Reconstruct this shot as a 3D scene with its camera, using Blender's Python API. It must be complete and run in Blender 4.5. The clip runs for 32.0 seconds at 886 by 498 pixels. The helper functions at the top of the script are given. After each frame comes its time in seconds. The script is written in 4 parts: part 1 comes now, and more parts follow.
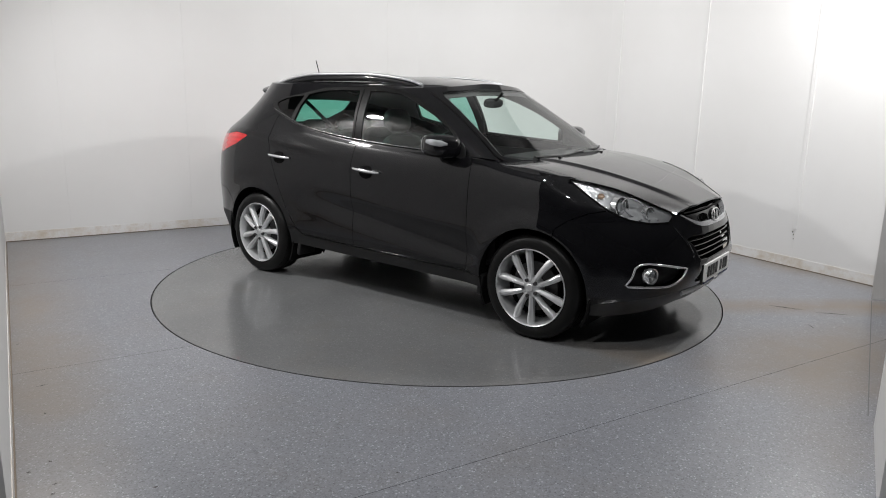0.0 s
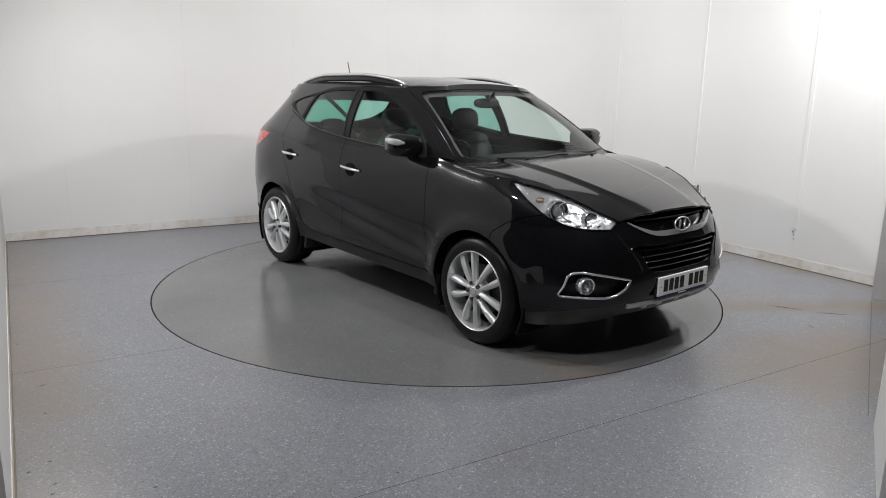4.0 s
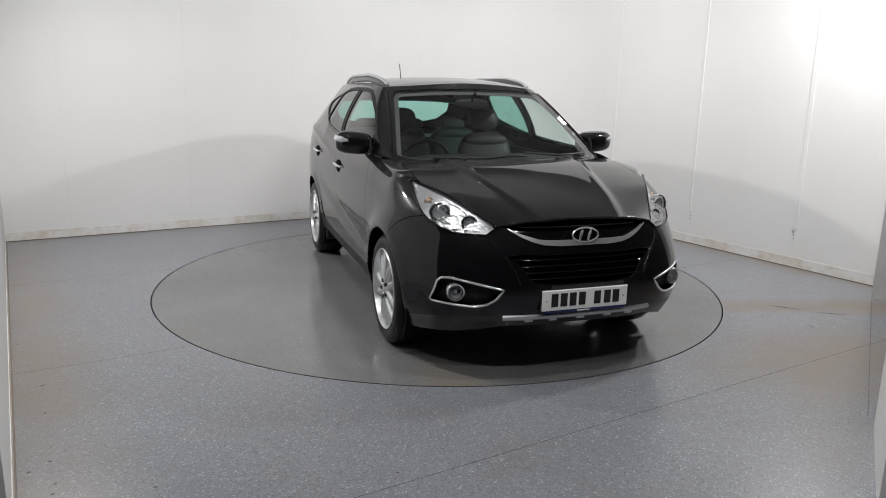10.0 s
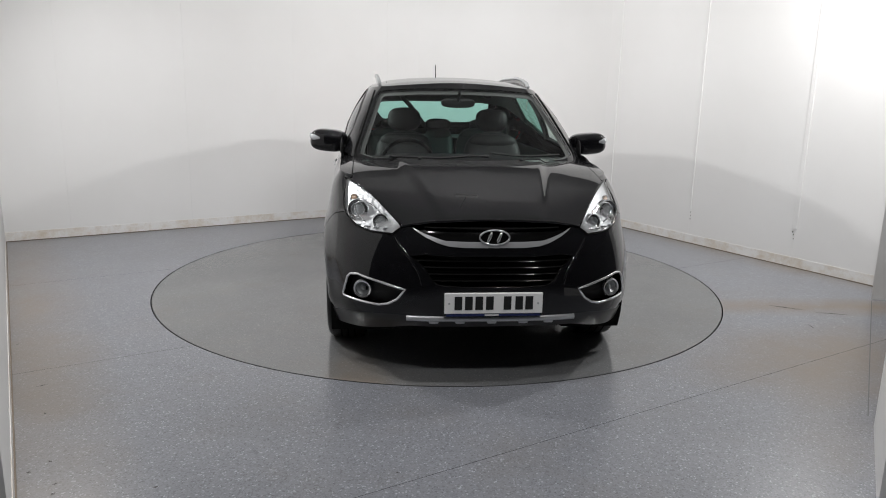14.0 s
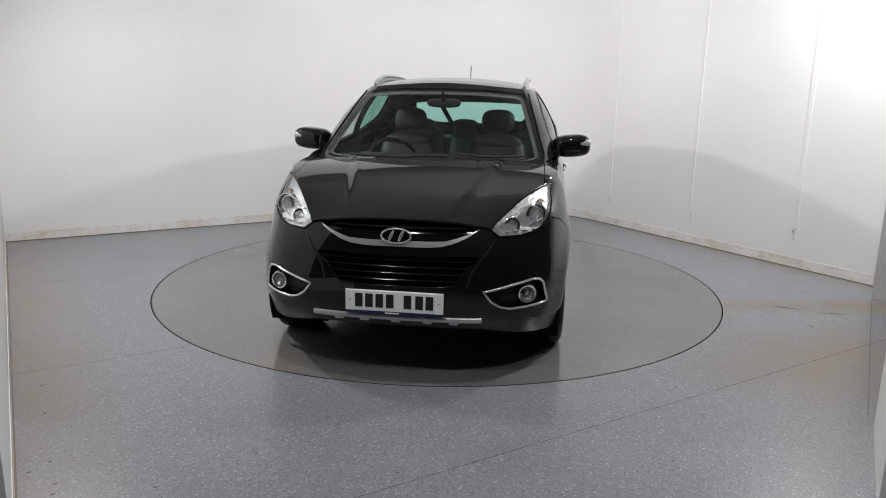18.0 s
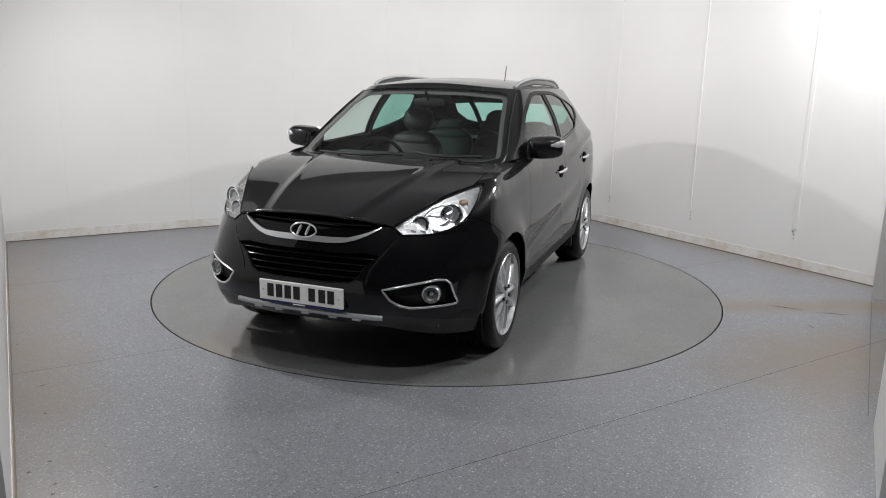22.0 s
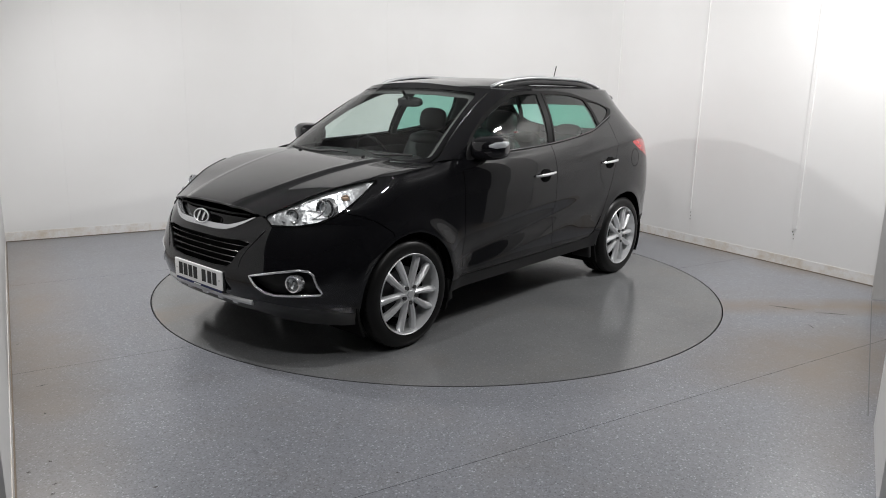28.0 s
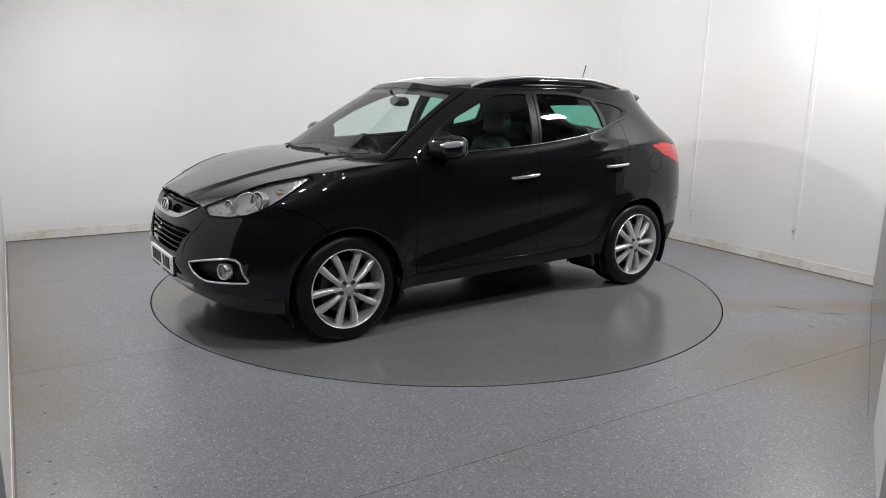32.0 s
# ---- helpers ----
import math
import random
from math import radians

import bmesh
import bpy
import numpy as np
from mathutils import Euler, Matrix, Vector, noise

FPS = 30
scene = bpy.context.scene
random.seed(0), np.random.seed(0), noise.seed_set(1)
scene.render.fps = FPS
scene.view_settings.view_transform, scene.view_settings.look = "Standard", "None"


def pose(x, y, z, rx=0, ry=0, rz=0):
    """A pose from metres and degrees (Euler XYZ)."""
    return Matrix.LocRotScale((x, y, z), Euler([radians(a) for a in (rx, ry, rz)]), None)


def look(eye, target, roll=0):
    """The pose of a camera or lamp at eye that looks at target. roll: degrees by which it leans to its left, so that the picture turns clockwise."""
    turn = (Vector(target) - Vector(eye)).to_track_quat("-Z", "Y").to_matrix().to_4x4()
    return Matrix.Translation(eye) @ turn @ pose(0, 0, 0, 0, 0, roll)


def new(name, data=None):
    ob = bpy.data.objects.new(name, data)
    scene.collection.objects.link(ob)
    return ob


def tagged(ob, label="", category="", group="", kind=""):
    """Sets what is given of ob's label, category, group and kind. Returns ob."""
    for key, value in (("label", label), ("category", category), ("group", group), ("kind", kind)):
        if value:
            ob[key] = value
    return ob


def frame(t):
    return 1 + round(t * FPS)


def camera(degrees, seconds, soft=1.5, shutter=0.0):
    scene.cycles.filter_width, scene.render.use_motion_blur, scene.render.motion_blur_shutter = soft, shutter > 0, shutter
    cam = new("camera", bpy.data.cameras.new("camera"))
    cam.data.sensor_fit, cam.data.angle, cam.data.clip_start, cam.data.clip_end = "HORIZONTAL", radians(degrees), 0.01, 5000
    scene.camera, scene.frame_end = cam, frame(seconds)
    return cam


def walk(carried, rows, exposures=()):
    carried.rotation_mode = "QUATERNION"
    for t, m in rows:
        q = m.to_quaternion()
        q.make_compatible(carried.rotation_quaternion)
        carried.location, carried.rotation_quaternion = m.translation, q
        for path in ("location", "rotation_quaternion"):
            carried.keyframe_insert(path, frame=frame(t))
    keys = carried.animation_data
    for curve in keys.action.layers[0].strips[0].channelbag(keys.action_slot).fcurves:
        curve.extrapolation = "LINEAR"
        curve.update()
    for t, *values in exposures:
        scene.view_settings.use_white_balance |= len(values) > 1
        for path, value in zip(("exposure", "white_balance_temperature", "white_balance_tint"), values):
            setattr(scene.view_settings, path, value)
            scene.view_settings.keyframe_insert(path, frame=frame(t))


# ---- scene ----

# ---------------------------------------------------------------- camera
EYE = (0.0, -5.776, 1.541)
cam = camera(63.915, 32.0, soft=1.0)
VIEW = Matrix.Translation(EYE) @ (pose(0, 0, 0, 0, 0, -0.3627) @ pose(0, 0, 0, 90 - 12.5667, 0, 0) @ pose(0, 0, 0, 0, 0, 1.207))
walk(cam, [(0.0, VIEW), (32.0, VIEW)])

# ---------------------------------------------------------------- world and exposure
world = bpy.data.worlds.new("world")
scene.world = world
world.use_nodes = True
world.node_tree.nodes["Background"].inputs[0].default_value = (0.5, 0.52, 0.55, 1)
world.node_tree.nodes["Background"].inputs[1].default_value = 0.02
scene.view_settings.exposure = 0.0


# ---------------------------------------------------------------- materials
def shader(name, base, rough=0.5, metal=0.0, coat=0.0, coat_rough=0.03, spec=0.5):
    m = bpy.data.materials.new(name)
    m.use_nodes = True
    b = m.node_tree.nodes["Principled BSDF"]
    b.inputs["Base Color"].default_value = (*base, 1)
    b.inputs["Roughness"].default_value = rough
    b.inputs["Metallic"].default_value = metal
    b.inputs["Coat Weight"].default_value = coat
    b.inputs["Coat Roughness"].default_value = coat_rough
    b.inputs["Specular IOR Level"].default_value = spec
    return m


def node(m, kind, **sockets):
    n = m.node_tree.nodes.new(kind)
    for k, v in sockets.items():
        n.inputs[k.replace("_", " ")].default_value = v
    return n


def join(m, a, out, b, inp):
    m.node_tree.links.new(a.outputs[out], b.inputs[inp])


def ramp(m, src, out, stops):
    r = m.node_tree.nodes.new("ShaderNodeValToRGB")
    e = r.color_ramp.elements
    e[0].position, e[0].color = stops[0][0], (*stops[0][1], 1)
    e[1].position, e[1].color = stops[-1][0], (*stops[-1][1], 1)
    for p, c in stops[1:-1]:
        x = e.new(p)
        x.color = (*c, 1)
    join(m, src, out, r, "Fac")
    return r


def grey(v):
    return (v, v, v)


def bsdf(m):
    return m.node_tree.nodes["Principled BSDF"]


def bump(m, src, out, strength, dist):
    n = node(m, "ShaderNodeBump", Strength=strength, Distance=dist)
    join(m, src, out, n, "Height")
    join(m, n, "Normal", bsdf(m), "Normal")


def spot_light(name, colour, power):
    m = bpy.data.materials.new(name)
    m.use_nodes = True
    t = m.node_tree
    t.nodes.remove(t.nodes["Principled BSDF"])
    e = t.nodes.new("ShaderNodeEmission")
    e.inputs[0].default_value, e.inputs[1].default_value = (*colour, 1), power
    t.links.new(e.outputs[0], t.nodes["Material Output"].inputs[0])
    return m


def pane(name, tint, low=0.075):
    m = bpy.data.materials.new(name)
    m.use_nodes = True
    t = m.node_tree
    t.nodes.remove(t.nodes["Principled BSDF"])
    a = t.nodes.new("ShaderNodeBsdfTransparent")
    a.inputs[0].default_value = (*tint, 1)
    g = t.nodes.new("ShaderNodeBsdfGlossy")
    g.inputs["Roughness"].default_value = 0.0
    lw = t.nodes.new("ShaderNodeLayerWeight")
    lw.inputs[0].default_value = 0.5
    p = t.nodes.new("ShaderNodeMath")
    p.operation = "POWER"
    p.inputs[1].default_value = 4.0
    f = t.nodes.new("ShaderNodeMath")
    f.operation = "MULTIPLY_ADD"
    f.inputs[1].default_value, f.inputs[2].default_value = 0.92 - low, low
    t.links.new(lw.outputs["Facing"], p.inputs[0])
    t.links.new(p.outputs[0], f.inputs[0])
    x = t.nodes.new("ShaderNodeMixShader")
    t.links.new(f.outputs[0], x.inputs[0])
    t.links.new(a.outputs[0], x.inputs[1])
    t.links.new(g.outputs[0], x.inputs[2])
    t.links.new(x.outputs[0], t.nodes["Material Output"].inputs[0])
    return m


def wall_paint():
    m = shader("white_wall_paint", grey(0.8), 0.55)
    co = node(m, "ShaderNodeTexCoord")
    n = node(m, "ShaderNodeTexNoise", Scale=0.7, Detail=5.0)
    join(m, co, "Object", n, "Vector")
    r = ramp(m, n, "Fac", [(0.3, (0.77, 0.765, 0.755)), (0.7, (0.82, 0.818, 0.812))])
    join(m, r, "Color", bsdf(m), "Base Color")
    f = node(m, "ShaderNodeTexNoise", Scale=160.0, Detail=3.0)
    join(m, co, "Object", f, "Vector")
    bump(m, f, "Fac", 0.06, 0.002)
    return m


def vinyl(name, dark, light, rough, speckle, smear_gloss=0.03):
    """Grey safety vinyl with fine mineral specks and worn, brownish patches."""
    m = shader(name, grey(0.2), rough, spec=0.45)
    co = node(m, "ShaderNodeTexCoord")
    big = node(m, "ShaderNodeTexNoise", Scale=0.55, Detail=6.0, Roughness=0.6)
    join(m, co, "Object", big, "Vector")
    base = ramp(m, big, "Fac", [(0.3, dark), (0.7, light)])
    speck = node(m, "ShaderNodeTexVoronoi", Scale=150.0)
    join(m, co, "Object", speck, "Vector")
    pick = ramp(m, speck, "Color", [(0.0, grey(0.4)), (0.3, grey(0.9)), (0.55, grey(1.05)), (0.8, grey(1.15)), (0.93, grey(2.3))])
    mul = node(m, "ShaderNodeMix")
    mul.data_type, mul.blend_type = "RGBA", "MULTIPLY"
    mul.inputs["Factor"].default_value = speckle
    join(m, base, "Color", mul, 6)
    join(m, pick, "Color", mul, 7)
    dirt = node(m, "ShaderNodeTexNoise", Scale=1.3, Detail=9.0, Roughness=0.7)
    join(m, co, "Object", dirt, "Vector")
    where = ramp(m, dirt, "Fac", [(0.5, grey(0.0)), (0.8, grey(0.35))])
    mix = node(m, "ShaderNodeMix")
    mix.data_type = "RGBA"
    mix.inputs[7].default_value = (0.17, 0.145, 0.115, 1)
    join(m, where, "Color", mix, "Factor")
    join(m, mul, 2, mix, 6)
    last = mix
    for at, size, turn, much in ((2.95, -0.62, 0), (1.5, 0.26, 0), 2, 1.6), ((2.4, -1.72, 0), (1.1, 0.7, 0), 20, 1.25), ((3.3, 0.9, 0), (2.6, 0.45, 0), -59, 1.2), ((-2.72, -1.25, 0), (4.8, 0.42, 0), -59, 0.95), ((2.25, -2.0, 0), (1.6, 0.30, 0), 60, 0.7):
        mp = node(m, "ShaderNodeMapping")
        mp.vector_type = "TEXTURE"
        mp.inputs["Location"].default_value = at
        mp.inputs["Rotation"].default_value = (0, 0, radians(turn))
        mp.inputs["Scale"].default_value = (size[0], size[1], 1.0)
        join(m, co, "Object", mp, "Vector")
        sp = node(m, "ShaderNodeTexGradient")
        sp.gradient_type = "SPHERICAL"
        join(m, mp, "Vector", sp, "Vector")
        amt = node(m, "ShaderNodeMath")
        amt.operation = "MULTIPLY"
        join(m, sp, "Fac", amt, 0)
        dr = ramp(m, dirt, "Fac", [(0.3, grey(0.25 * much)), (0.65, grey(0.95 * much))])
        join(m, dr, "Color", amt, 1)
        mx = node(m, "ShaderNodeMix")
        mx.data_type = "RGBA"
        mx.inputs[7].default_value = (0.205, 0.165, 0.125, 1)
        join(m, amt, 0, mx, "Factor")
        join(m, last, 2, mx, 6)
        last = mx
    join(m, last, 2, bsdf(m), "Base Color")
    fine = node(m, "ShaderNodeTexNoise", Scale=240.0, Detail=2.0)
    join(m, co, "Object", fine, "Vector")
    bump(m, fine, "Fac", 0.12, 0.002)
    wiped = node(m, "ShaderNodeTexNoise", Scale=2.2, Detail=7.0, Roughness=0.65, Distortion=1.2)
    join(m, co, "Object", wiped, "Vector")
    rr = ramp(m, wiped, "Fac", [(0.35, grey(rough - smear_gloss)), (0.65, grey(rough + smear_gloss))])
    join(m, rr, "Color", bsdf(m), "Roughness")
    return m


WALL = wall_paint()
SKIRT = shader("skirting_paint", (0.78, 0.775, 0.765), 0.5)
sk = node(SKIRT, "ShaderNodeTexNoise", Scale=5.0, Detail=8.0, Roughness=0.75)
join(SKIRT, node(SKIRT, "ShaderNodeTexCoord"), "Object", sk, "Vector")
join(SKIRT, ramp(SKIRT, sk, "Fac", [(0.42, (0.79, 0.785, 0.775)), (0.68, (0.62, 0.55, 0.46))]), "Color", bsdf(SKIRT), "Base Color")
FLOOR = vinyl("grey_vinyl", (0.181, 0.188, 0.207), (0.216, 0.224, 0.246), 0.29, 0.8, 0.012)
DISC = vinyl("grey_vinyl_disc", (0.128, 0.131, 0.134), (0.185, 0.188, 0.191), 0.115, 0.3, 0.05)
GAP = shader("dark_gap", grey(0.005), 0.9, spec=0.1)
# Greys of the added hall, set by what the car's paint and glass reflect.
SHED = shader("dark_shed", (0.05, 0.05, 0.052), 0.8)
SHED_PALE = shader("grey_shed", (0.32, 0.32, 0.325), 0.8)
SHED_CEILING = shader("grey_ceiling", (0.42, 0.42, 0.425), 0.8)
RUST = shader("brown_dirt", (0.18, 0.145, 0.11), 0.8)
TRACK = shader("grey_track", (0.12, 0.12, 0.125), 0.5)
POST = shader("satin_black_foil", (0.008, 0.008, 0.008), 0.42, spec=0.12)
SCUFF = shader("dark_scuff", (0.06, 0.055, 0.05), 0.7)
PAINT = shader("black_car_paint", (0.0055, 0.0055, 0.0065), 0.32, coat=1.0, coat_rough=0.022, spec=0.03)
bsdf(PAINT).inputs["Coat IOR"].default_value = 1.45
LIP = shader("grey_plastic", (0.016, 0.016, 0.0165), 0.30, spec=0.5)
TRIM = shader("black_plastic", (0.011, 0.011, 0.0115), 0.5, spec=0.35)
GLOSS = shader("gloss_black", (0.004, 0.004, 0.004), 0.1, spec=0.22)
CHROME = shader("chrome", (0.82, 0.83, 0.84), 0.16, 0.85)
BRIGHT = shader("satin_chrome", (0.7, 0.71, 0.73), 0.24, 0.72)
DIM = shader("dark_chrome", (0.16, 0.16, 0.165), 0.22, 0.9)
SATIN = shader("satin_silver", (0.55, 0.56, 0.57), 0.36, 0.55)
ALLOY = shader("silver_alloy", (0.74, 0.75, 0.76), 0.28, 0.62)
RUBBER = shader("tyre_rubber", (0.007, 0.007, 0.007), 0.38, spec=0.22)
CLEAR = pane("clear_glass", (0.93, 0.97, 0.96), 0.05)
GLASS = pane("green_tinted_glass", (0.84, 0.97, 0.92))
REAR_GLASS = pane("tinted_rear_glass", (0.44, 0.80, 0.71))
DARK_GLASS = pane("black_privacy_glass", (0.05, 0.06, 0.06))
SMOKE = pane("privacy_glass", (0.36, 0.71, 0.60))
LENS = pane("clear_lens", (0.95, 0.96, 0.96), 0.04)
RED = shader("red_lens", (0.50, 0.006, 0.008), 0.2, coat=1.0, spec=0.2)
rl = node(RED, "ShaderNodeTexWave", Scale=9.0, Distortion=0.5)
rl.bands_direction = "Z"
join(RED, node(RED, "ShaderNodeTexCoord"), "Object", rl, "Vector")
join(RED, ramp(RED, rl, "Fac", [(0.2, (0.44, 0.005, 0.007)), (0.8, (0.53, 0.009, 0.011))]), "Color", bsdf(RED), "Base Color")
LEATHER = shader("black_leather", (0.011, 0.011, 0.0116), 0.55)
INNER = shader("grey_inner_trim", (0.11, 0.11, 0.107), 0.7)
LINING = shader("grey_headlining", (0.30, 0.30, 0.29), 0.9)
PLATE = shader("white_plate", (0.92, 0.92, 0.91), 0.35)
INK = shader("black_ink", (0.01, 0.01, 0.01), 0.5)
STEEL = shader("dark_steel", (0.08, 0.08, 0.08), 0.45, 0.8)
REFLECT = shader("lamp_reflector", (0.38, 0.385, 0.395), 0.30, 0.66)
vor = node(REFLECT, "ShaderNodeTexVoronoi", Scale=42.0)
join(REFLECT, node(REFLECT, "ShaderNodeTexCoord"), "Object", vor, "Vector")
bump(REFLECT, vor, "Distance", 0.12, 0.012)
BULB = shader("lamp_glass", (0.55, 0.57, 0.59), 0.08, 0.45, coat=1.0)
AMBER = shader("amber_bulb", (0.55, 0.38, 0.27), 0.25, coat=0.5)
BLUE = shader("blue_strip", (0.01, 0.02, 0.10), 0.4)
DASH = shader("soft_dashboard", (0.045, 0.045, 0.045), 0.65)
LAMP = spot_light("lamp_glow", (1.0, 0.99, 0.985), 605.0)

# ---------------------------------------------------------------- mesh helpers
def thing(name, label, category, kind="", group=""):
    ob = new(name)
    tagged(ob, label, category, group, kind)
    return ob


def mesh_ob(name, verts, faces, material, parent=None, label="", smooth=False, sharp=None):
    me = bpy.data.meshes.new(name)
    me.from_pydata([tuple(map(float, v)) for v in verts], [], [tuple(map(int, f)) for f in faces])
    me.materials.append(material)
    me.update()
    if smooth:
        me.shade_smooth()
        if sharp:
            me.set_sharp_from_angle(angle=radians(sharp))
    ob = new(name, me)
    if parent is not None:
        ob.parent = parent
    if label:
        ob["label"] = label
    return ob


def part(name, bm, material, parent=None, label="", smooth=False, sharp=35):
    me = bpy.data.meshes.new(name)
    bm.to_mesh(me)
    bm.free()
    me.materials.append(material)
    if smooth:
        me.shade_smooth()
        me.set_sharp_from_angle(angle=radians(sharp))
    ob = new(name, me)
    if parent is not None:
        ob.parent = parent
    if label:
        ob["label"] = label
    return ob


def box(bm, size, at=(0, 0, 0), turn=None, bevel=0.0):
    m = Matrix.Translation(at) @ (turn or Matrix.Identity(4)) @ Matrix.Diagonal((*size, 1))
    vs = bmesh.ops.create_cube(bm, size=1, matrix=m)["verts"]
    if bevel:
        es = list({e for v in vs for e in v.link_edges})
        bmesh.ops.bevel(bm, geom=es, offset=bevel, segments=2, affect="EDGES", profile=0.5)
    return vs


def prism(bm, pts, z0, z1):
    lo = [bm.verts.new((x, y, z0)) for x, y in pts]
    hi = [bm.verts.new((x, y, z1)) for x, y in pts]
    n = len(pts)
    bm.faces.new(lo[::-1])
    bm.faces.new(hi)
    for i in range(n):
        bm.faces.new((lo[i], lo[(i + 1) % n], hi[(i + 1) % n], hi[i]))
    bmesh.ops.recalc_face_normals(bm, faces=bm.faces[:])


# ---------------------------------------------------------------- room plan
# The booth is a rectangle turned by 31 degrees, with a chamfered entrance on the camera's side.
ALONG = Vector((math.cos(radians(31.1)), math.sin(radians(31.1))))
DOWN = Vector((math.cos(radians(-59.1)), math.sin(radians(-59.1))))
WEST = Vector((-4.253, 1.054))
NORTH = WEST + ALONG * 6.27
HEIGHT = 3.5
HALL = 3.91
COVE = 1.65


def wall(name, a, b, panel, thick=0.12, first=0.0, label="white painted panel wall", height=HEIGHT):
    """A wall from a to b whose room side is on its right hand; panels stand proud of it."""
    d = (b - a)
    length = d.length
    ang = math.degrees(math.atan2(d.y, d.x))
    bm = bmesh.new()
    box(bm, (length, thick, height), (length / 2, thick / 2 + 0.012, height / 2))
    w = part(name, bm, WALL)
    w.matrix_world = pose(a.x, a.y, 0, 0, 0, ang)
    tagged(w, label, "wall", kind="structure")
    cuts = [0.0]
    x = first if first > 0 else panel
    while x < length - 0.05:
        cuts.append(x)
        x += panel
    cuts.append(length)
    for p, q in zip(cuts, cuts[1:]):
        bm = bmesh.new()
        box(bm, (q - p - 0.0006, 0.012, height - 0.002), ((p + q) / 2, 0.006, height / 2), bevel=0.0004)
        part("wall_panel", bm, WALL, w)
    bm = bmesh.new()
    box(bm, (length, 0.004, 0.095), (length / 2, -0.002, 0.0475), bevel=0.0015)
    s = part("skirting", bm, SKIRT, w, "white painted skirting board with brown scuffs")
    # brown dirt along the foot of the wall, built as a thin strip
    bm = bmesh.new()
    box(bm, (length, 0.008, 0.008), (length / 2, -0.007, 0.004), bevel=0.002)
    part("sealant_bead", bm, RUST, w, "brown line of dirt along the wall's foot")
    return w, cuts


def build_room():
    wall("wall_north", WEST, NORTH - ALONG * COVE, 1.2, first=0.58)
    w, cuts = wall("wall_east", NORTH + DOWN * COVE, NORTH + DOWN * 5.06, 1.2, first=1.83 - COVE)
    for i, x in enumerate(cuts[1:-1]):
        bm = bmesh.new()
        box(bm, (0.040 if i == 2 else 0.016, 0.008, HEIGHT - 0.36), (x, -0.003, HEIGHT / 2 + 0.18), bevel=0.002)
        part("cover_strip", bm, WALL, w)
        rng = random.Random(i)
        for k in range(3):
            bm = bmesh.new()
            box(bm, (rng.uniform(0.004, 0.009), 0.002, rng.uniform(0.006, 0.016)), (x + rng.uniform(-0.02, 0.02), -0.001, 0.34 - 0.035 * k + rng.uniform(-0.01, 0.01)), Matrix.Rotation(rng.uniform(-0.6, 0.6), 4, "Y"))
            part("wall_scuff", bm, SCUFF, w)
    # the rounded corner between them
    mid = NORTH - ALONG * COVE + DOWN * COVE
    arc = [math.radians(121.1 - 90.2 * k / 24) for k in range(25)]
    for nm, r0, r1, h, mat in (("wall_corner", COVE, COVE + 0.1, HEIGHT, WALL), ("skirting", COVE - 0.004, COVE - 0.001, 0.095, SKIRT), ("sealant_bead", COVE - 0.011, COVE - 0.003, 0.008, RUST)):
        pts = [(mid.x + r0 * math.cos(a), mid.y + r0 * math.sin(a)) for a in arc] + [(mid.x + r1 * math.cos(a), mid.y + r1 * math.sin(a)) for a in arc[::-1]]
        bm = bmesh.new()
        prism(bm, pts, 0, h)
        if nm == "wall_corner":
            corner = tagged(part(nm, bm, mat, smooth=True), "white painted rounded corner of the booth", "wall", kind="structure")
        else:
            part(nm, bm, mat, corner, smooth=True)
    foot = Vector((-1.32, -3.80))
    step = foot + (WEST - foot) * 0.20
    wall("wall_west", step, WEST, 1.2, label="white painted wall beside the entrance")
    # Near end cut low out of view to keep its reflection off the bumper.
    wall("wall_west_low", foot, step, 2.4, label="white painted wall beside the entrance, cut low to limit its reflection", height=0.52)
    # pier and near jamb on the right of the entrance; jamb cut low against reflections
    for n, pts in (("wall_pier", [(3.426, -0.385), (3.66, -0.02), (4.25, -0.35), (3.95, -0.53)]),
                   ("wall_jamb", [(2.119, -2.616), (1.70, -3.34), (1.85, -3.43), (2.27, -2.70)])):
        bm = bmesh.new()
        prism(bm, pts, 0, HEIGHT if n == "wall_pier" else 0.38)
        tagged(part(n, bm, WALL), "white painted end of a wall at the entrance", "wall", kind="structure")
    # the unseen dark hall added around and behind; its paler east wall brightens reflections
    for n, size, at in (("wall_hall_south", (24, 0.2, HALL), (0, -12, HALL / 2)), ("wall_hall_west", (0.2, 24, HALL), (-12, 0, HALL / 2)), ("wall_hall_east", (0.2, 24, HALL), (12, 0, HALL / 2)), ("wall_hall_north", (24, 0.2, HALL), (0, 12, HALL / 2))):
        bm = bmesh.new()
        box(bm, size, at)
        tagged(part(n, bm, SHED_PALE if "east" in n else SHED), "plain wall of an unseen hall added for reflections", "wall", kind="structure")
    # Unseen ceiling added for bounce light and the haze on bonnet and windscreen.
    bm = bmesh.new()
    box(bm, (24.4, 24.4, 0.2), (0, 0, HALL + 0.1))
    tagged(part("ceiling_hall", bm, SHED_CEILING), "plain grey ceiling added out of view for fill and reflections", "ceiling", kind="structure")


build_room()


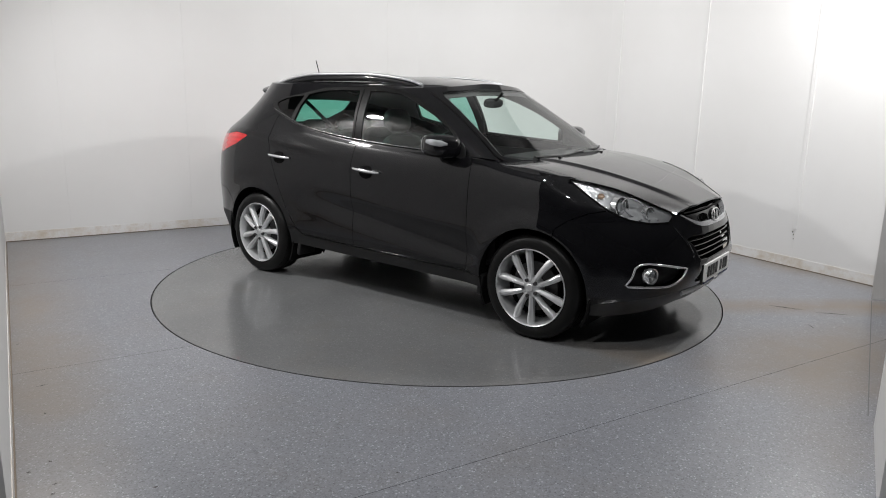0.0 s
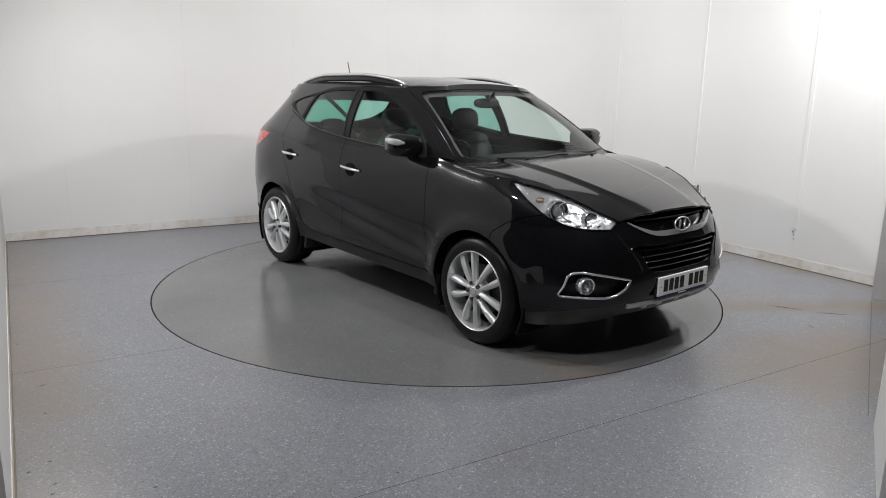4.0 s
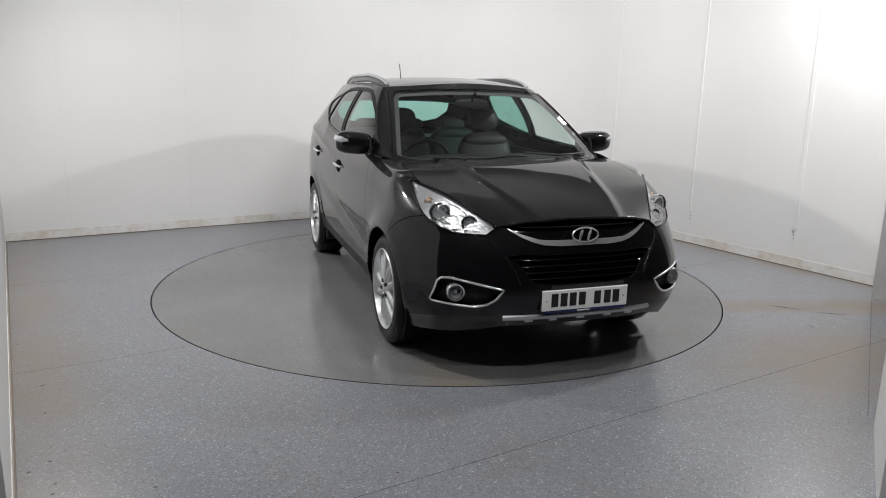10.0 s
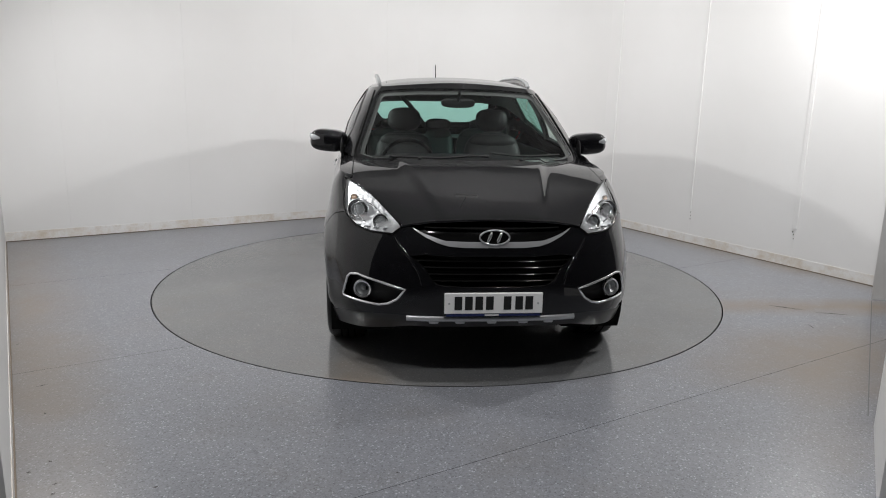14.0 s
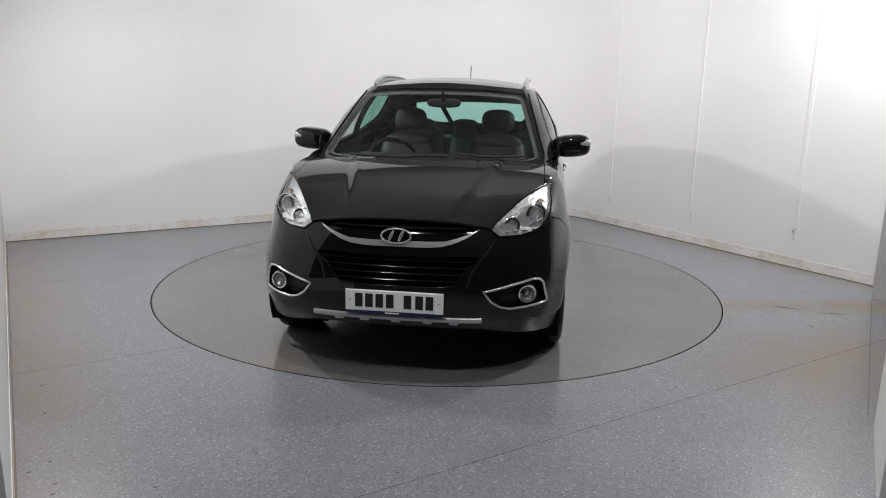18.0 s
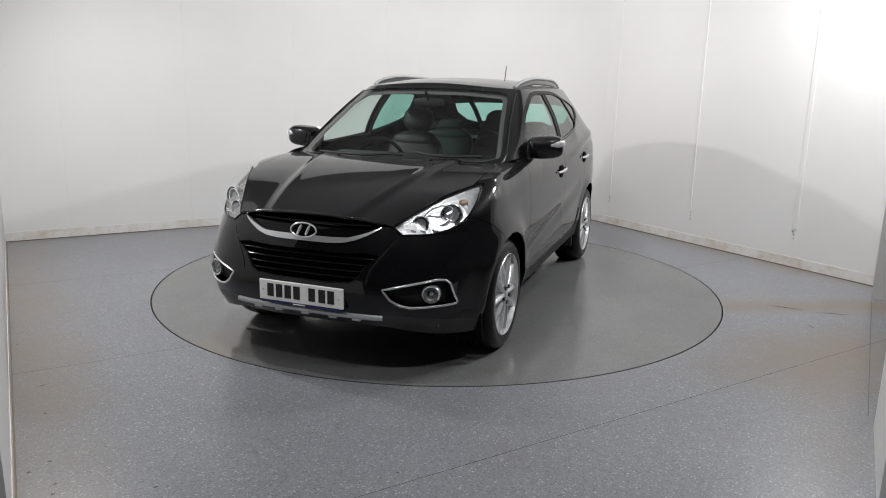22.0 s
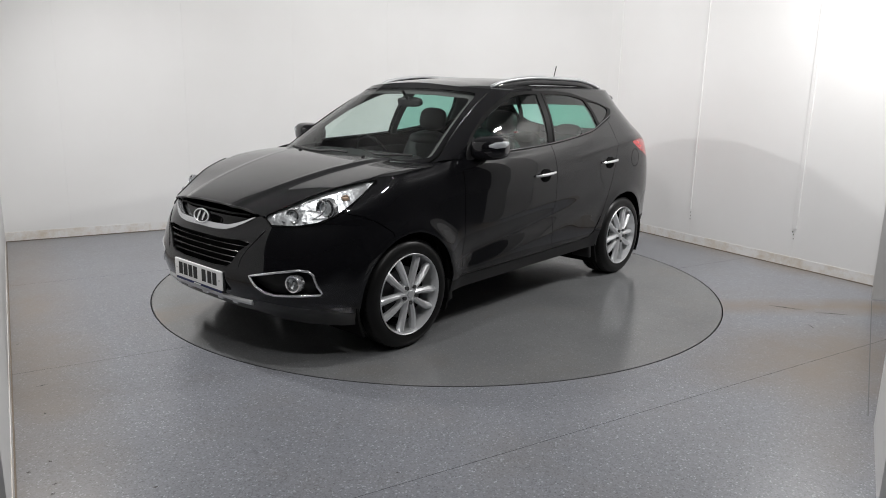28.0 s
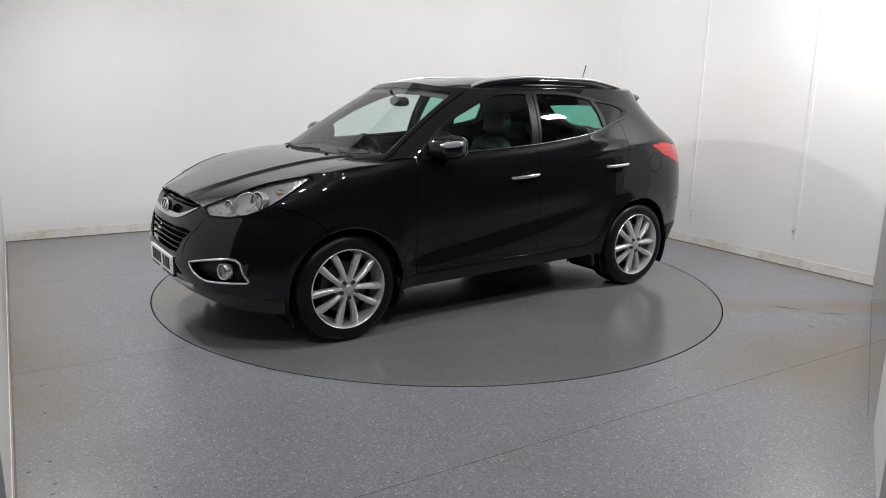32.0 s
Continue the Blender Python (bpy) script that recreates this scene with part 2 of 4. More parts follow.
# ---------------------------------------------------------------- lamps over the booth
def floodlight(at, aim, w, h):
    f = thing("floodlight", "rectangular white LED floodlight under the ceiling", "lamp", group="booth floodlights")
    f.matrix_world = look(at, aim)
    bm = bmesh.new()
    box(bm, (w + 0.05, h + 0.05, 0.08), (0, 0, 0.045), bevel=0.01)
    part("housing", bm, WALL, f)
    bm = bmesh.new()
    bmesh.ops.create_grid(bm, x_segments=1, y_segments=1, size=0.5, matrix=Matrix.Diagonal((w, h, 1, 1)))
    for fc in bm.faces:
        fc.normal_flip()
    part("glowing_panel", bm, LAMP, f, "bright white diffuser")
    up = f.matrix_world.to_3x3().inverted() @ Vector((0, 0, 1))
    bm = bmesh.new()
    bmesh.ops.create_cone(bm, cap_ends=True, segments=12, radius1=0.009, radius2=0.009, depth=HALL - at[2], matrix=Matrix.Translation(up * ((HALL - at[2]) / 2) + Vector((0, 0, 0.06))) @ up.to_track_quat("Z", "Y").to_matrix().to_4x4())
    part("hanging_pole", bm, SATIN, f)
    return f


floodlight((3.2, -0.35, 3.05), (1.0, -0.2, 0.0), 0.25, 0.145)
floodlight((-3.1, -0.5, 3.05), (-0.9, -0.2, 0.0), 0.24, 0.142)
floodlight((0.35, 0.55, 3.08), (1.3, 4.2, 0.9), 0.185, 0.115)
for x, y in ((-1.0, -2.4), (-0.9, -4.3), (1.5, -2.5), (1.2, -4.2)):
    floodlight((x, y, 3.78), (x * 0.4, -1.6, 0.0), 0.152, 0.09)


# ---------------------------------------------------------------- floor and turntable
def clip(verts, faces, f):
    """The part of a mesh where the field f (one value for each vertex) is above zero, cut along its zero line."""
    f = np.asarray(f, float)
    out, pool, cutv, new_v = [], {}, {}, []

    def old(i):
        if i not in pool:
            pool[i] = len(new_v)
            new_v.append(verts[i])
        return pool[i]

    def cut(i, j):
        k = (i, j) if i < j else (j, i)
        if k not in cutv:
            a = f[i] / (f[i] - f[j])
            cutv[k] = len(new_v)
            new_v.append(verts[i] + (verts[j] - verts[i]) * a)
        return cutv[k]

    for face in faces:
        s = [f[i] > 0 for i in face]
        if all(s):
            out.append([old(i) for i in face])
        elif any(s):
            poly = []
            n = len(face)
            for k in range(n):
                i, j = face[k], face[(k + 1) % n]
                if f[i] > 0:
                    poly.append(old(i))
                if (f[i] > 0) != (f[j] > 0):
                    poly.append(cut(i, j))
            if len(poly) > 2:
                out.append(poly)
    return (np.array(new_v) if new_v else np.zeros((0, 3))), out


def lattice(rows, cols, wrap=False):
    n = cols if wrap else cols - 1
    return [[r * cols + c, r * cols + (c + 1) % cols, (r + 1) * cols + (c + 1) % cols, (r + 1) * cols + c] for r in range(rows - 1) for c in range(n)]


RADIUS = 2.2373


def smear(name, at, length, width, turn, parent, rng, z=0.0012):
    """A dark scuff: a thin uneven lens shape lying on the floor."""
    n = 9
    up, down = [], []
    for k in range(n + 1):
        t = k / n
        h = width * math.sin(math.pi * min(max(t, 0.03), 0.97)) * rng.uniform(0.5, 1.0)
        o = rng.uniform(-0.3, 0.3) * width
        up.append((length * (t - 0.5), o + h / 2))
        down.append((length * (t - 0.5), o - h / 2))
    c, s = math.cos(radians(turn)), math.sin(radians(turn))
    pts = [(at.x + x * c - y * s, at.y + x * s + y * c, z) for x, y in down + up[::-1]]
    return mesh_ob(name, pts, [list(range(len(pts)))], SCUFF, parent)


FLOOR_MARKS = [(2.62, -0.66, 0.231, 0.025, -26), (2.89, -0.79, 0.228, 0.018, -14), (2.59, -1.1, 0.09, 0.008, -93), (-2.05, -2.32, 0.057, 0.012, 33), (-1.86, -2.64, 0.02, 0.012, -34), (-1.6, -3.08, 0.021, 0.012, -25), (-1.49, -3.25, 0.02, 0.014, 52), (-1.46, -3.32, 0.02, 0.014, 43), (-1.64, -3.17, 0.02, 0.014, 2), (-1.09, -3.26, 0.02, 0.012, 21), (-2.52, -1.73, 0.02, 0.01, 3), (-0.15, -3.12, 0.02, 0.008, 2)]


def build_floor():
    bm = bmesh.new()
    box(bm, (24, 24, 0.05), (0, 0, -0.035))
    base = part("floor", bm, GAP)
    tagged(base, "grey speckled vinyl floor laid in wide sheets", "floor", kind="structure")
    radii = [RADIUS + 0.005, 2.6, 3.2, 4.2, 6.0, 9.0, 16.0]
    cols = 160
    v = np.array([[r * math.cos(a), r * math.sin(a), 0.0] for r in radii for a in np.linspace(0, 2 * math.pi, cols, endpoint=False)])
    faces = lattice(len(radii), cols, True)
    nrm = (-math.sin(radians(31.1)), math.cos(radians(31.1)))
    seams = [-20.0] + [-2.675 + 1.985 * k for k in range(-3, 6)] + [20.0]
    for a, b in zip(seams, seams[1:]):
        off = v[:, 0] * nrm[0] + v[:, 1] * nrm[1]
        v1, f1 = clip(v, faces, off - a - 0.0012)
        if not f1:
            continue
        off = v1[:, 0] * nrm[0] + v1[:, 1] * nrm[1]
        v2, f2 = clip(v1, f1, b - 0.0012 - off)
        if f2:
            mesh_ob("vinyl_sheet", v2, f2, FLOOR, base)
    disc = thing("turntable", "large round grey vinyl turntable set flush in the floor", "turntable")
    bm = bmesh.new()
    bmesh.ops.create_cone(bm, cap_ends=True, segments=160, radius1=RADIUS - 0.006, radius2=RADIUS - 0.006, depth=0.008, matrix=Matrix.Translation((0, 0, -0.004)))
    part("disc", bm, DISC, disc, "grey vinyl top")
    bm = bmesh.new()
    for r0, r1 in ((RADIUS - 0.0055, RADIUS - 0.003),):
        lo = [[bm.verts.new((r * math.cos(2 * math.pi * k / 160), r * math.sin(2 * math.pi * k / 160), z)) for k in range(160)] for r, z in ((r0, -0.0085), (r0, -0.001), (r1, -0.001), (r1, -0.0085))]
        for p, q in zip(lo, lo[1:]):
            for k in range(160):
                bm.faces.new((p[k], p[(k + 1) % 160], q[(k + 1) % 160], q[k]))
    part("rim_strip", bm, STEEL, disc, "dark metal edge strip")
    rng = random.Random(5)
    for r, a, l, w, d in ((1.1, 60, 0.16, 0.012, 20), (1.35, 75, 0.12, 0.01, 35), (0.8, 95, 0.2, 0.014, 10), (1.75, -120, 0.06, 0.008, 60), (1.5, 150, 0.1, 0.01, 80), (2.05, 20, 0.05, 0.01, 0), (1.95, -60, 0.04, 0.008, 40)):
        smear("scuff_mark", Vector((r * math.cos(radians(a)), r * math.sin(radians(a)))), l, w, d, disc, rng)
    rng = random.Random(11)
    for x, y, l, w, d in FLOOR_MARKS:
        smear("scuff_mark", Vector((x, y)), l, w, d, base, rng)
    # steel track of the sliding door in the entrance
    a, b = Vector((3.40, -0.44)), Vector((2.16, -2.50))
    d = b - a
    turn = Matrix.Rotation(math.atan2(d.y, d.x), 4, "Z")
    mid = (a + b) / 2
    bm = bmesh.new()
    box(bm, (d.length, 0.005, 0.002), (mid.x, mid.y, 0.001), turn)
    part("door_track", bm, TRACK, base, "dark steel floor track")
    return disc


turntable = build_floor()

# ---------------------------------------------------------------- the car's form (x forward, y to its left, z up)
def smooth_curve(xs, ys):
    """A monotone cubic through a few key values."""
    xs, ys = np.array(xs, float), np.array(ys, float)
    h, d = np.diff(xs), np.diff(ys) / np.diff(xs)
    m = np.zeros(len(xs))
    for i in range(1, len(xs) - 1):
        if d[i - 1] * d[i] > 0:
            w1, w2 = 2 * h[i] + h[i - 1], h[i] + 2 * h[i - 1]
            m[i] = (w1 + w2) / (w1 / d[i - 1] + w2 / d[i])
    m[0], m[-1] = d[0], d[-1]

    def at(x):
        x = np.asarray(x, float)
        i = np.clip(np.searchsorted(xs, x) - 1, 0, len(xs) - 2)
        t = (x - xs[i]) / h[i]
        tc = np.clip(t, 0, 1)
        y = ys[i] * (1 + 2 * tc) * (1 - tc) ** 2 + m[i] * h[i] * tc * (1 - tc) ** 2 + ys[i + 1] * tc * tc * (3 - 2 * tc) + m[i + 1] * h[i] * tc * tc * (tc - 1)
        return y + np.where(t < 0, m[0] * (t - tc) * h[0], 0) + np.where(t > 1, m[-1] * (t - tc) * h[-1], 0)

    return at


belt_z = smooth_curve([-2.2, -1.4, -1.12, -0.78, -0.2, 0.4, 0.9, 1.08, 1.25, 1.5, 2.2], [1.50, 1.40, 1.325, 1.238, 1.166, 1.133, 1.112, 1.078, 1.055, 1.035, 1.0])
nose_x = smooth_curve([0.16, 0.26, 0.36, 0.5, 0.65, 0.8, 0.87, 0.93, 1.0, 1.1, 1.3], [1.99, 2.09, 2.155, 2.193, 2.18, 2.14, 2.09, 1.96, 1.76, 1.52, 1.36])
tail_x = smooth_curve([0.16, 0.3, 0.5, 0.7, 0.9, 1.0, 1.13, 1.3, 1.45, 1.55, 1.7], [-2.05, -2.18, -2.24, -2.245, -2.225, -2.2, -2.135, -1.90, -1.745, -1.69, -1.6])
flank = smooth_curve([0.0, 0.18, 0.30, 0.36, 0.45, 0.62, 0.80, 0.90, 0.96, 1.0], [0.80, 0.845, 0.872, 0.888, 0.892, 0.905, 0.903, 0.893, 0.876, 0.852])
hood_z = smooth_curve([0.9, 1.15, 1.3, 1.5, 1.7, 1.9, 2.02, 2.1, 2.16], [1.128, 1.116, 1.100, 1.064, 1.016, 0.958, 0.915, 0.88, 0.84])
roof_z = smooth_curve([-1.8, -1.5, -1.2, -0.7, -0.2, 0.2, 0.45, 0.7], [1.585, 1.622, 1.641, 1.652, 1.648, 1.622, 1.585, 1.54])
EDGE_Y, EDGE_Z = 0.648, 1.57


def half_width(x, z):
    zb = np.minimum(belt_z(x), 1.235)
    line = 1.06 + 0.115 * np.clip((-0.55 - x) / 0.88, -0.5, 1.2)
    crease = 0.013 * np.exp(-((z - line) / 0.028) ** 2) * np.clip((-0.35 - x) / 0.5, 0, 1) * np.clip((x + 1.75) / 0.3, 0, 1)
    fore, aft = np.hypot(x - HUB_X, z - HUB_Z), np.hypot(x + HUB_X, z - HUB_Z)
    flare = 0.026 * np.exp(-((fore - 0.39) / 0.085) ** 2) + 0.013 * np.exp(-((aft - 0.385) / 0.055) ** 2)
    rise = 0.40 + 0.15 * (0.85 - x)
    scoop = 0.028 * np.exp(-((z - rise - 0.085) / 0.075) ** 2) * np.clip((0.95 - x) / 0.25, 0, 1) * np.clip((x + 0.95) / 0.9, 0, 1)
    low = flank(np.clip(z / zb, 0, 1)) + crease + flare - scoop
    up = np.clip((z - zb) / (EDGE_Z - zb), 0, 2)
    top = EDGE_Y - 0.03 * np.clip((x + 0.35) / 0.9, -1.5, 1.2) ** 2
    waist = 0.852 - 0.012 * np.clip((x + 0.3) / 1.1, -1.2, 1.2) ** 2
    return np.where(z < zb, low + (waist - 0.852) * np.clip(z / zb, 0, 1) ** 4, waist + (top - waist) * up + (0.03 + 0.12 * np.clip((x + 0.9) / 0.9, 0, 1)) * up * (1 - up))


def screen_x(z):
    return 1.20 - (z - 1.07) * 1.56


def nose_n(z):
    """How square the nose is in plan: squarer low down than at the headlamps."""
    return 2.45 + 0.75 * np.clip((0.80 - z) / 0.32, 0, 1)


def outline(z, upper):
    """Front x, rear x, where the front and rear curves begin, and how square they are, for a level cut at z."""
    xr = tail_x(z)
    if upper:
        xf = screen_x(z)
        return xf, xr, xf - 0.9, -1.2 + 0 * z, 4.5, 3.2
    return nose_x(z), xr, np.minimum(1.3, nose_x(z) - 0.3), -1.2 + 0 * z, nose_n(z), 3.2


def inside(x, y, z, upper):
    xf, xr, xa, xb, nf, nr = outline(z, upper)
    w = half_width(x, z)
    front = np.clip((x - xa) / (xf - xa), 0, None)
    rear = np.clip((xb - x) / (xb - xr), 0, None)
    return 1 - np.where(x > xa, front ** nf, 0) - np.where(x < xb, rear ** nr, 0) - (np.abs(y) / w) ** np.where(x > 0, nf, nr)


def hood(x, y):
    """Height of the bonnet: a crown, two creases that run in to the badge, and edges that roll over."""
    a = np.abs(y)
    crease = 0.26 + 0.24 * np.clip((2.1 - x) / 1.1, 0, 1)
    ridge = 0.014 / (1 + np.exp((a - crease) / 0.014)) + 0.006 * np.exp(-((a - crease) / 0.028) ** 2) * np.clip((2.1 - x) / 0.25, 0, 1)
    droop = 0.045 * np.clip((x - 1.7) / 0.35, 0, 1.1) ** 2 * np.clip((a - 0.22) / 0.28, 0, 1.5) ** 2
    return hood_z(x) + ridge - droop - 0.012 - 0.010 * (a / 0.8) ** 2 - 0.012 * np.clip(a / 0.84, 0, 1.2) ** 12


def roof(x, y):
    a = np.abs(y)
    return roof_z(x) - 0.045 * (a / 0.6) ** 2 - 0.02 * np.clip(a / 0.62, 0, 1.2) ** 8


def polygon_field(px, py, pts):
    """Signed distance to a polygon, above zero inside."""
    px, py = np.asarray(px, float), np.asarray(py, float)
    d2 = np.full(px.shape, 1e9)
    odd = np.zeros(px.shape, bool)
    for (x0, y0), (x1, y1) in zip(pts, pts[1:] + pts[:1]):
        ex, ey = x1 - x0, y1 - y0
        t = np.clip(((px - x0) * ex + (py - y0) * ey) / (ex * ex + ey * ey), 0, 1)
        d2 = np.minimum(d2, (px - x0 - t * ex) ** 2 + (py - y0 - t * ey) ** 2)
        if y0 != y1:
            odd ^= ((y0 > py) != (y1 > py)) & (px < x0 + (py - y0) / (y1 - y0) * ex)
    return np.where(odd, 1, -1) * np.sqrt(d2)


def shell(z0, z1, rows, upper, cols=(46, 90, 70)):
    """Half of the body's skin, from the tail's middle along the left side to the nose's middle."""
    z = np.linspace(z0, z1, rows)[:, None]
    xf, xr, xa, xb, nf, nr = outline(z, upper)
    rear = np.linspace(0, math.pi / 2, cols[0])[None, :]
    x1 = xb + (xr - xb) * np.cos(rear) ** (2 / nr)
    y1 = half_width(x1, z) * np.sin(rear) ** (2 / nr)
    t = np.linspace(0, 1, cols[1] + 2)[None, 1:-1]
    x2 = xb + (xa - xb) * t
    y2 = half_width(x2, z)
    front = np.linspace(math.pi / 2, 0, cols[2])[None, :]
    if upper:
        s = np.unique(np.concatenate([np.clip(np.cos(front[0]), 0, 1) ** (2 / nf), np.linspace(0, 0.8, 41)]))
        front = np.arccos(np.clip(s ** (nf / 2), 0, 1))[None, :]
    x3 = xa + (xf - xa) * np.clip(np.cos(front), 0, 1) ** (2 / nf)
    y3 = half_width(x3, z) * np.clip(np.sin(front), 0, 1) ** (2 / nf)
    x, y = np.hstack([x1, x2, x3]), np.hstack([y1, y2, y3])
    v = np.stack([x, y, z + 0 * x], -1).reshape(-1, 3)
    return v, lattice(rows, x.shape[1])


def nose_at(y, z):
    """x of the nose's skin at a width and height."""
    w = half_width(np.asarray(1.9), z)
    xf, xa = nose_x(z), min(1.3, float(nose_x(z)) - 0.3)
    return float(xa + (xf - xa) * max(0.0, 1 - (abs(y) / float(w)) ** nose_n(z)) ** (1 / nose_n(z)))


def side_at(x, z):
    """y of the left side's skin at a length and height."""
    w = float(half_width(np.asarray(x), np.asarray(z)))
    if x < -1.2:
        return w * max(0.0, 1 - ((-1.2 - x) / (-1.2 - float(tail_x(z)))) ** 3.2) ** (1 / 3.2)
    if x > 1.3 and z < 1.05:
        return w * max(0.0, 1 - ((x - 1.3) / (float(nose_x(z)) - 1.3)) ** nose_n(z)) ** (1 / nose_n(z))
    return w


# ---------------------------------------------------------------- panels cut from the skin
def normals(v, faces):
    n = np.zeros_like(v)
    for f in faces:
        p = v[f]
        c = np.cross(p[1] - p[0], p[-1] - p[0]) + (np.cross(p[2] - p[1], p[0] - p[1]) if len(f) > 3 else 0)
        for i in f:
            n[i] += c
    return n / np.maximum(np.linalg.norm(n, axis=1, keepdims=True), 1e-12)


def cut(mesh, *fields):
    """Clip a mesh by one field after another; each field takes x, y, z."""
    v, f = mesh
    for field in fields:
        if not f:
            break
        v, f = clip(v, f, field(v[:, 0], v[:, 1], v[:, 2]))
    return v, f


def facing(v, f, centre=(0.0, 0.0, 0.6)):
    """The faces, turned so that they look away from the middle of the car."""
    t = 0.0
    for q in f[:: max(1, len(f) // 200)]:
        p = v[q]
        t += np.dot(np.cross(p[1] - p[0], p[2] - p[0]), p.mean(0) - np.array(centre))
    return [q[::-1] for q in f] if t < 0 else f


def whole(f, n):
    """The faces without the small loose slivers that cutting leaves."""
    root = list(range(n))

    def find(i):
        while root[i] != i:
            root[i] = root[root[i]]
            i = root[i]
        return i

    for q in f:
        for i in q[1:]:
            root[find(i)] = find(q[0])
    count = {}
    for q in f:
        k = find(q[0])
        count[k] = count.get(k, 0) + 1
    most = max(count.values())
    return [q for q in f if count[find(q[0])] > 0.06 * most]


def panel(name, mesh, material, parent, side="L", out=0.0, thick=0.01, label="", split=38):
    """One panel of skin: side L, R (mirrored) or B (both halves joined), moved out along its normal."""
    v, f = mesh
    if not len(f):
        return None
    f = whole(f, len(v))
    f = facing(v, f)
    if out:
        v = v + normals(v, f) * out
        if side == "B":
            v[np.abs(v[:, 1]) < 0.0015, 1] = 0
    w = v * np.array([1, -1, 1])
    g = [q[::-1] for q in f]
    if side == "R":
        v, f = w, g
    elif side == "B":
        f = f + [[i + len(v) for i in q] for q in g]
        v = np.vstack([v, w])
    bm = bmesh.new()
    bv = [bm.verts.new(p) for p in v]
    for q in f:
        try:
            bm.faces.new([bv[i] for i in q])
        except ValueError:
            pass
    bmesh.ops.remove_doubles(bm, verts=bm.verts[:], dist=1e-5)
    for p in [p for p in bm.verts if not p.link_faces]:
        bm.verts.remove(p)
    ob = part(name, bm, material, parent, label, smooth=True, sharp=60)
    if thick:
        m = ob.modifiers.new("thickness", "SOLIDIFY")
        m.thickness, m.offset = thick, -1
        m = ob.modifiers.new("edges", "EDGE_SPLIT")
        m.split_angle = radians(split)
    return ob


def poly_xz(pts, grow=0.0):
    return lambda x, y, z: polygon_field(x, z, pts) + grow


def poly_yz(pts, grow=0.0):
    return lambda x, y, z: polygon_field(y, z, pts) + grow


def outside(field):
    return lambda x, y, z: -field(x, y, z)


GAPW = -0.0022
HUB_X, HUB_Z, TYRE = 1.32, 0.338, 0.342


def skin_top(x, y):
    return np.where(x < 1.25, np.maximum(belt_z(x), hood(x, y)), hood(x, y))


def over_bottom(x, y, z):
    """Height over the lower edge of the bumpers and sills."""
    a = np.abs(y)
    nose = 0.225 + 0.08 * np.clip((0.80 - a) / 0.35, 0, 1)
    mid = 0.276 + (0.86 - x) * 0.015
    return z - np.where(x > 1.3, nose, np.where(x < -1.3, 0.29, mid))


def under_top(x, y, z):
    return skin_top(x, y) - z


def off_arches(x, y, z):
    r = np.minimum(np.hypot(x - HUB_X, z - HUB_Z) - 0.383, np.hypot(x + HUB_X, z - HUB_Z) - 0.388)
    return r


FRONT_DOOR = [(0.82, 0.36), (0.826, 1.05), (0.80, 1.3), (-0.20, 1.3), (-0.20, 1.16), (-0.235, 0.97), (-0.222, 0.375)]
REAR_DOOR = [(-0.222, 0.375), (-0.235, 0.97), (-0.20, 1.16), (-0.20, 1.3), (-1.0, 1.6), (-1.14, 1.3), (-1.155, 1.10), (-1.125, 0.97), (-1.076, 0.835), (-0.944, 0.553), (-0.86, 0.44), (-0.79, 0.390)]
SILL = [(1.2, 0.1), (1.2, 0.33), (0.9, 0.345), (0.82, 0.36), (-0.222, 0.375), (-0.79, 0.39), (-0.86, 0.44), (-1.2, 0.40), (-1.2, 0.1)]
FENDER = [(0.9, 0.345), (0.82, 0.36), (0.826, 1.05), (0.80, 1.3), (1.76, 1.3), (1.76, 0.868), (1.66, 0.845), (1.56, 0.80), (1.48, 0.74), (1.45, 0.60), (1.2, 0.33)]
BUMPER = [(1.3, 0.1), (1.3, 0.5), (1.45, 0.60), (1.48, 0.74), (1.56, 0.80), (1.66, 0.845), (1.76, 0.868), (1.76, 1.2), (2.4, 1.2), (2.4, 0.1)]
QUARTER = [(-0.86, 0.44), (-0.944, 0.553), (-1.076, 0.835), (-1.125, 0.97), (-1.155, 1.10), (-1.14, 1.3), (-1.0, 1.6), (-2.4, 1.6), (-2.4, 0.73), (-1.78, 0.67), (-1.66, 0.55), (-1.3, 0.45), (-1.2, 0.40)]
TAIL_BUMPER = [(-2.4, 0.73), (-1.78, 0.67), (-1.66, 0.55), (-1.3, 0.45), (-1.3, 0.1), (-2.4, 0.1)]
LAMP_LOW = [(2.046, 0.85), (2.040, 0.797), (1.962, 0.797), (1.88, 0.815), (1.80, 0.848), (1.69, 0.91), (1.50, 1.020)]
LAMP_CUT = LAMP_LOW + [(1.50, 1.3), (2.046, 1.3)]
LAMP_PLAN = [(2.048, 0.482), (1.50, 0.79), (1.50, 1.3), (2.4, 1.3), (2.4, 0.482)]
BACKLIGHT = [(-0.3, 1.20), (0.40, 1.215), (0.52, 1.25), (0.58, 1.33), (0.57, 1.42), (0.50, 1.475), (-0.3, 1.49)]
TAIL_LAMP = [(-1.43, 1.15), (-1.62, 1.165), (-1.80, 1.14), (-2.4, 1.12), (-2.4, 0.97), (-1.86, 0.985), (-1.60, 1.07)]
MOUTH = [(-0.3, 0.776), (0.16, 0.776), (0.26, 0.779), (0.34, 0.80), (0.45, 0.844), (0.445, 0.860), (0.30, 0.874), (0.15, 0.880), (-0.3, 0.882)]
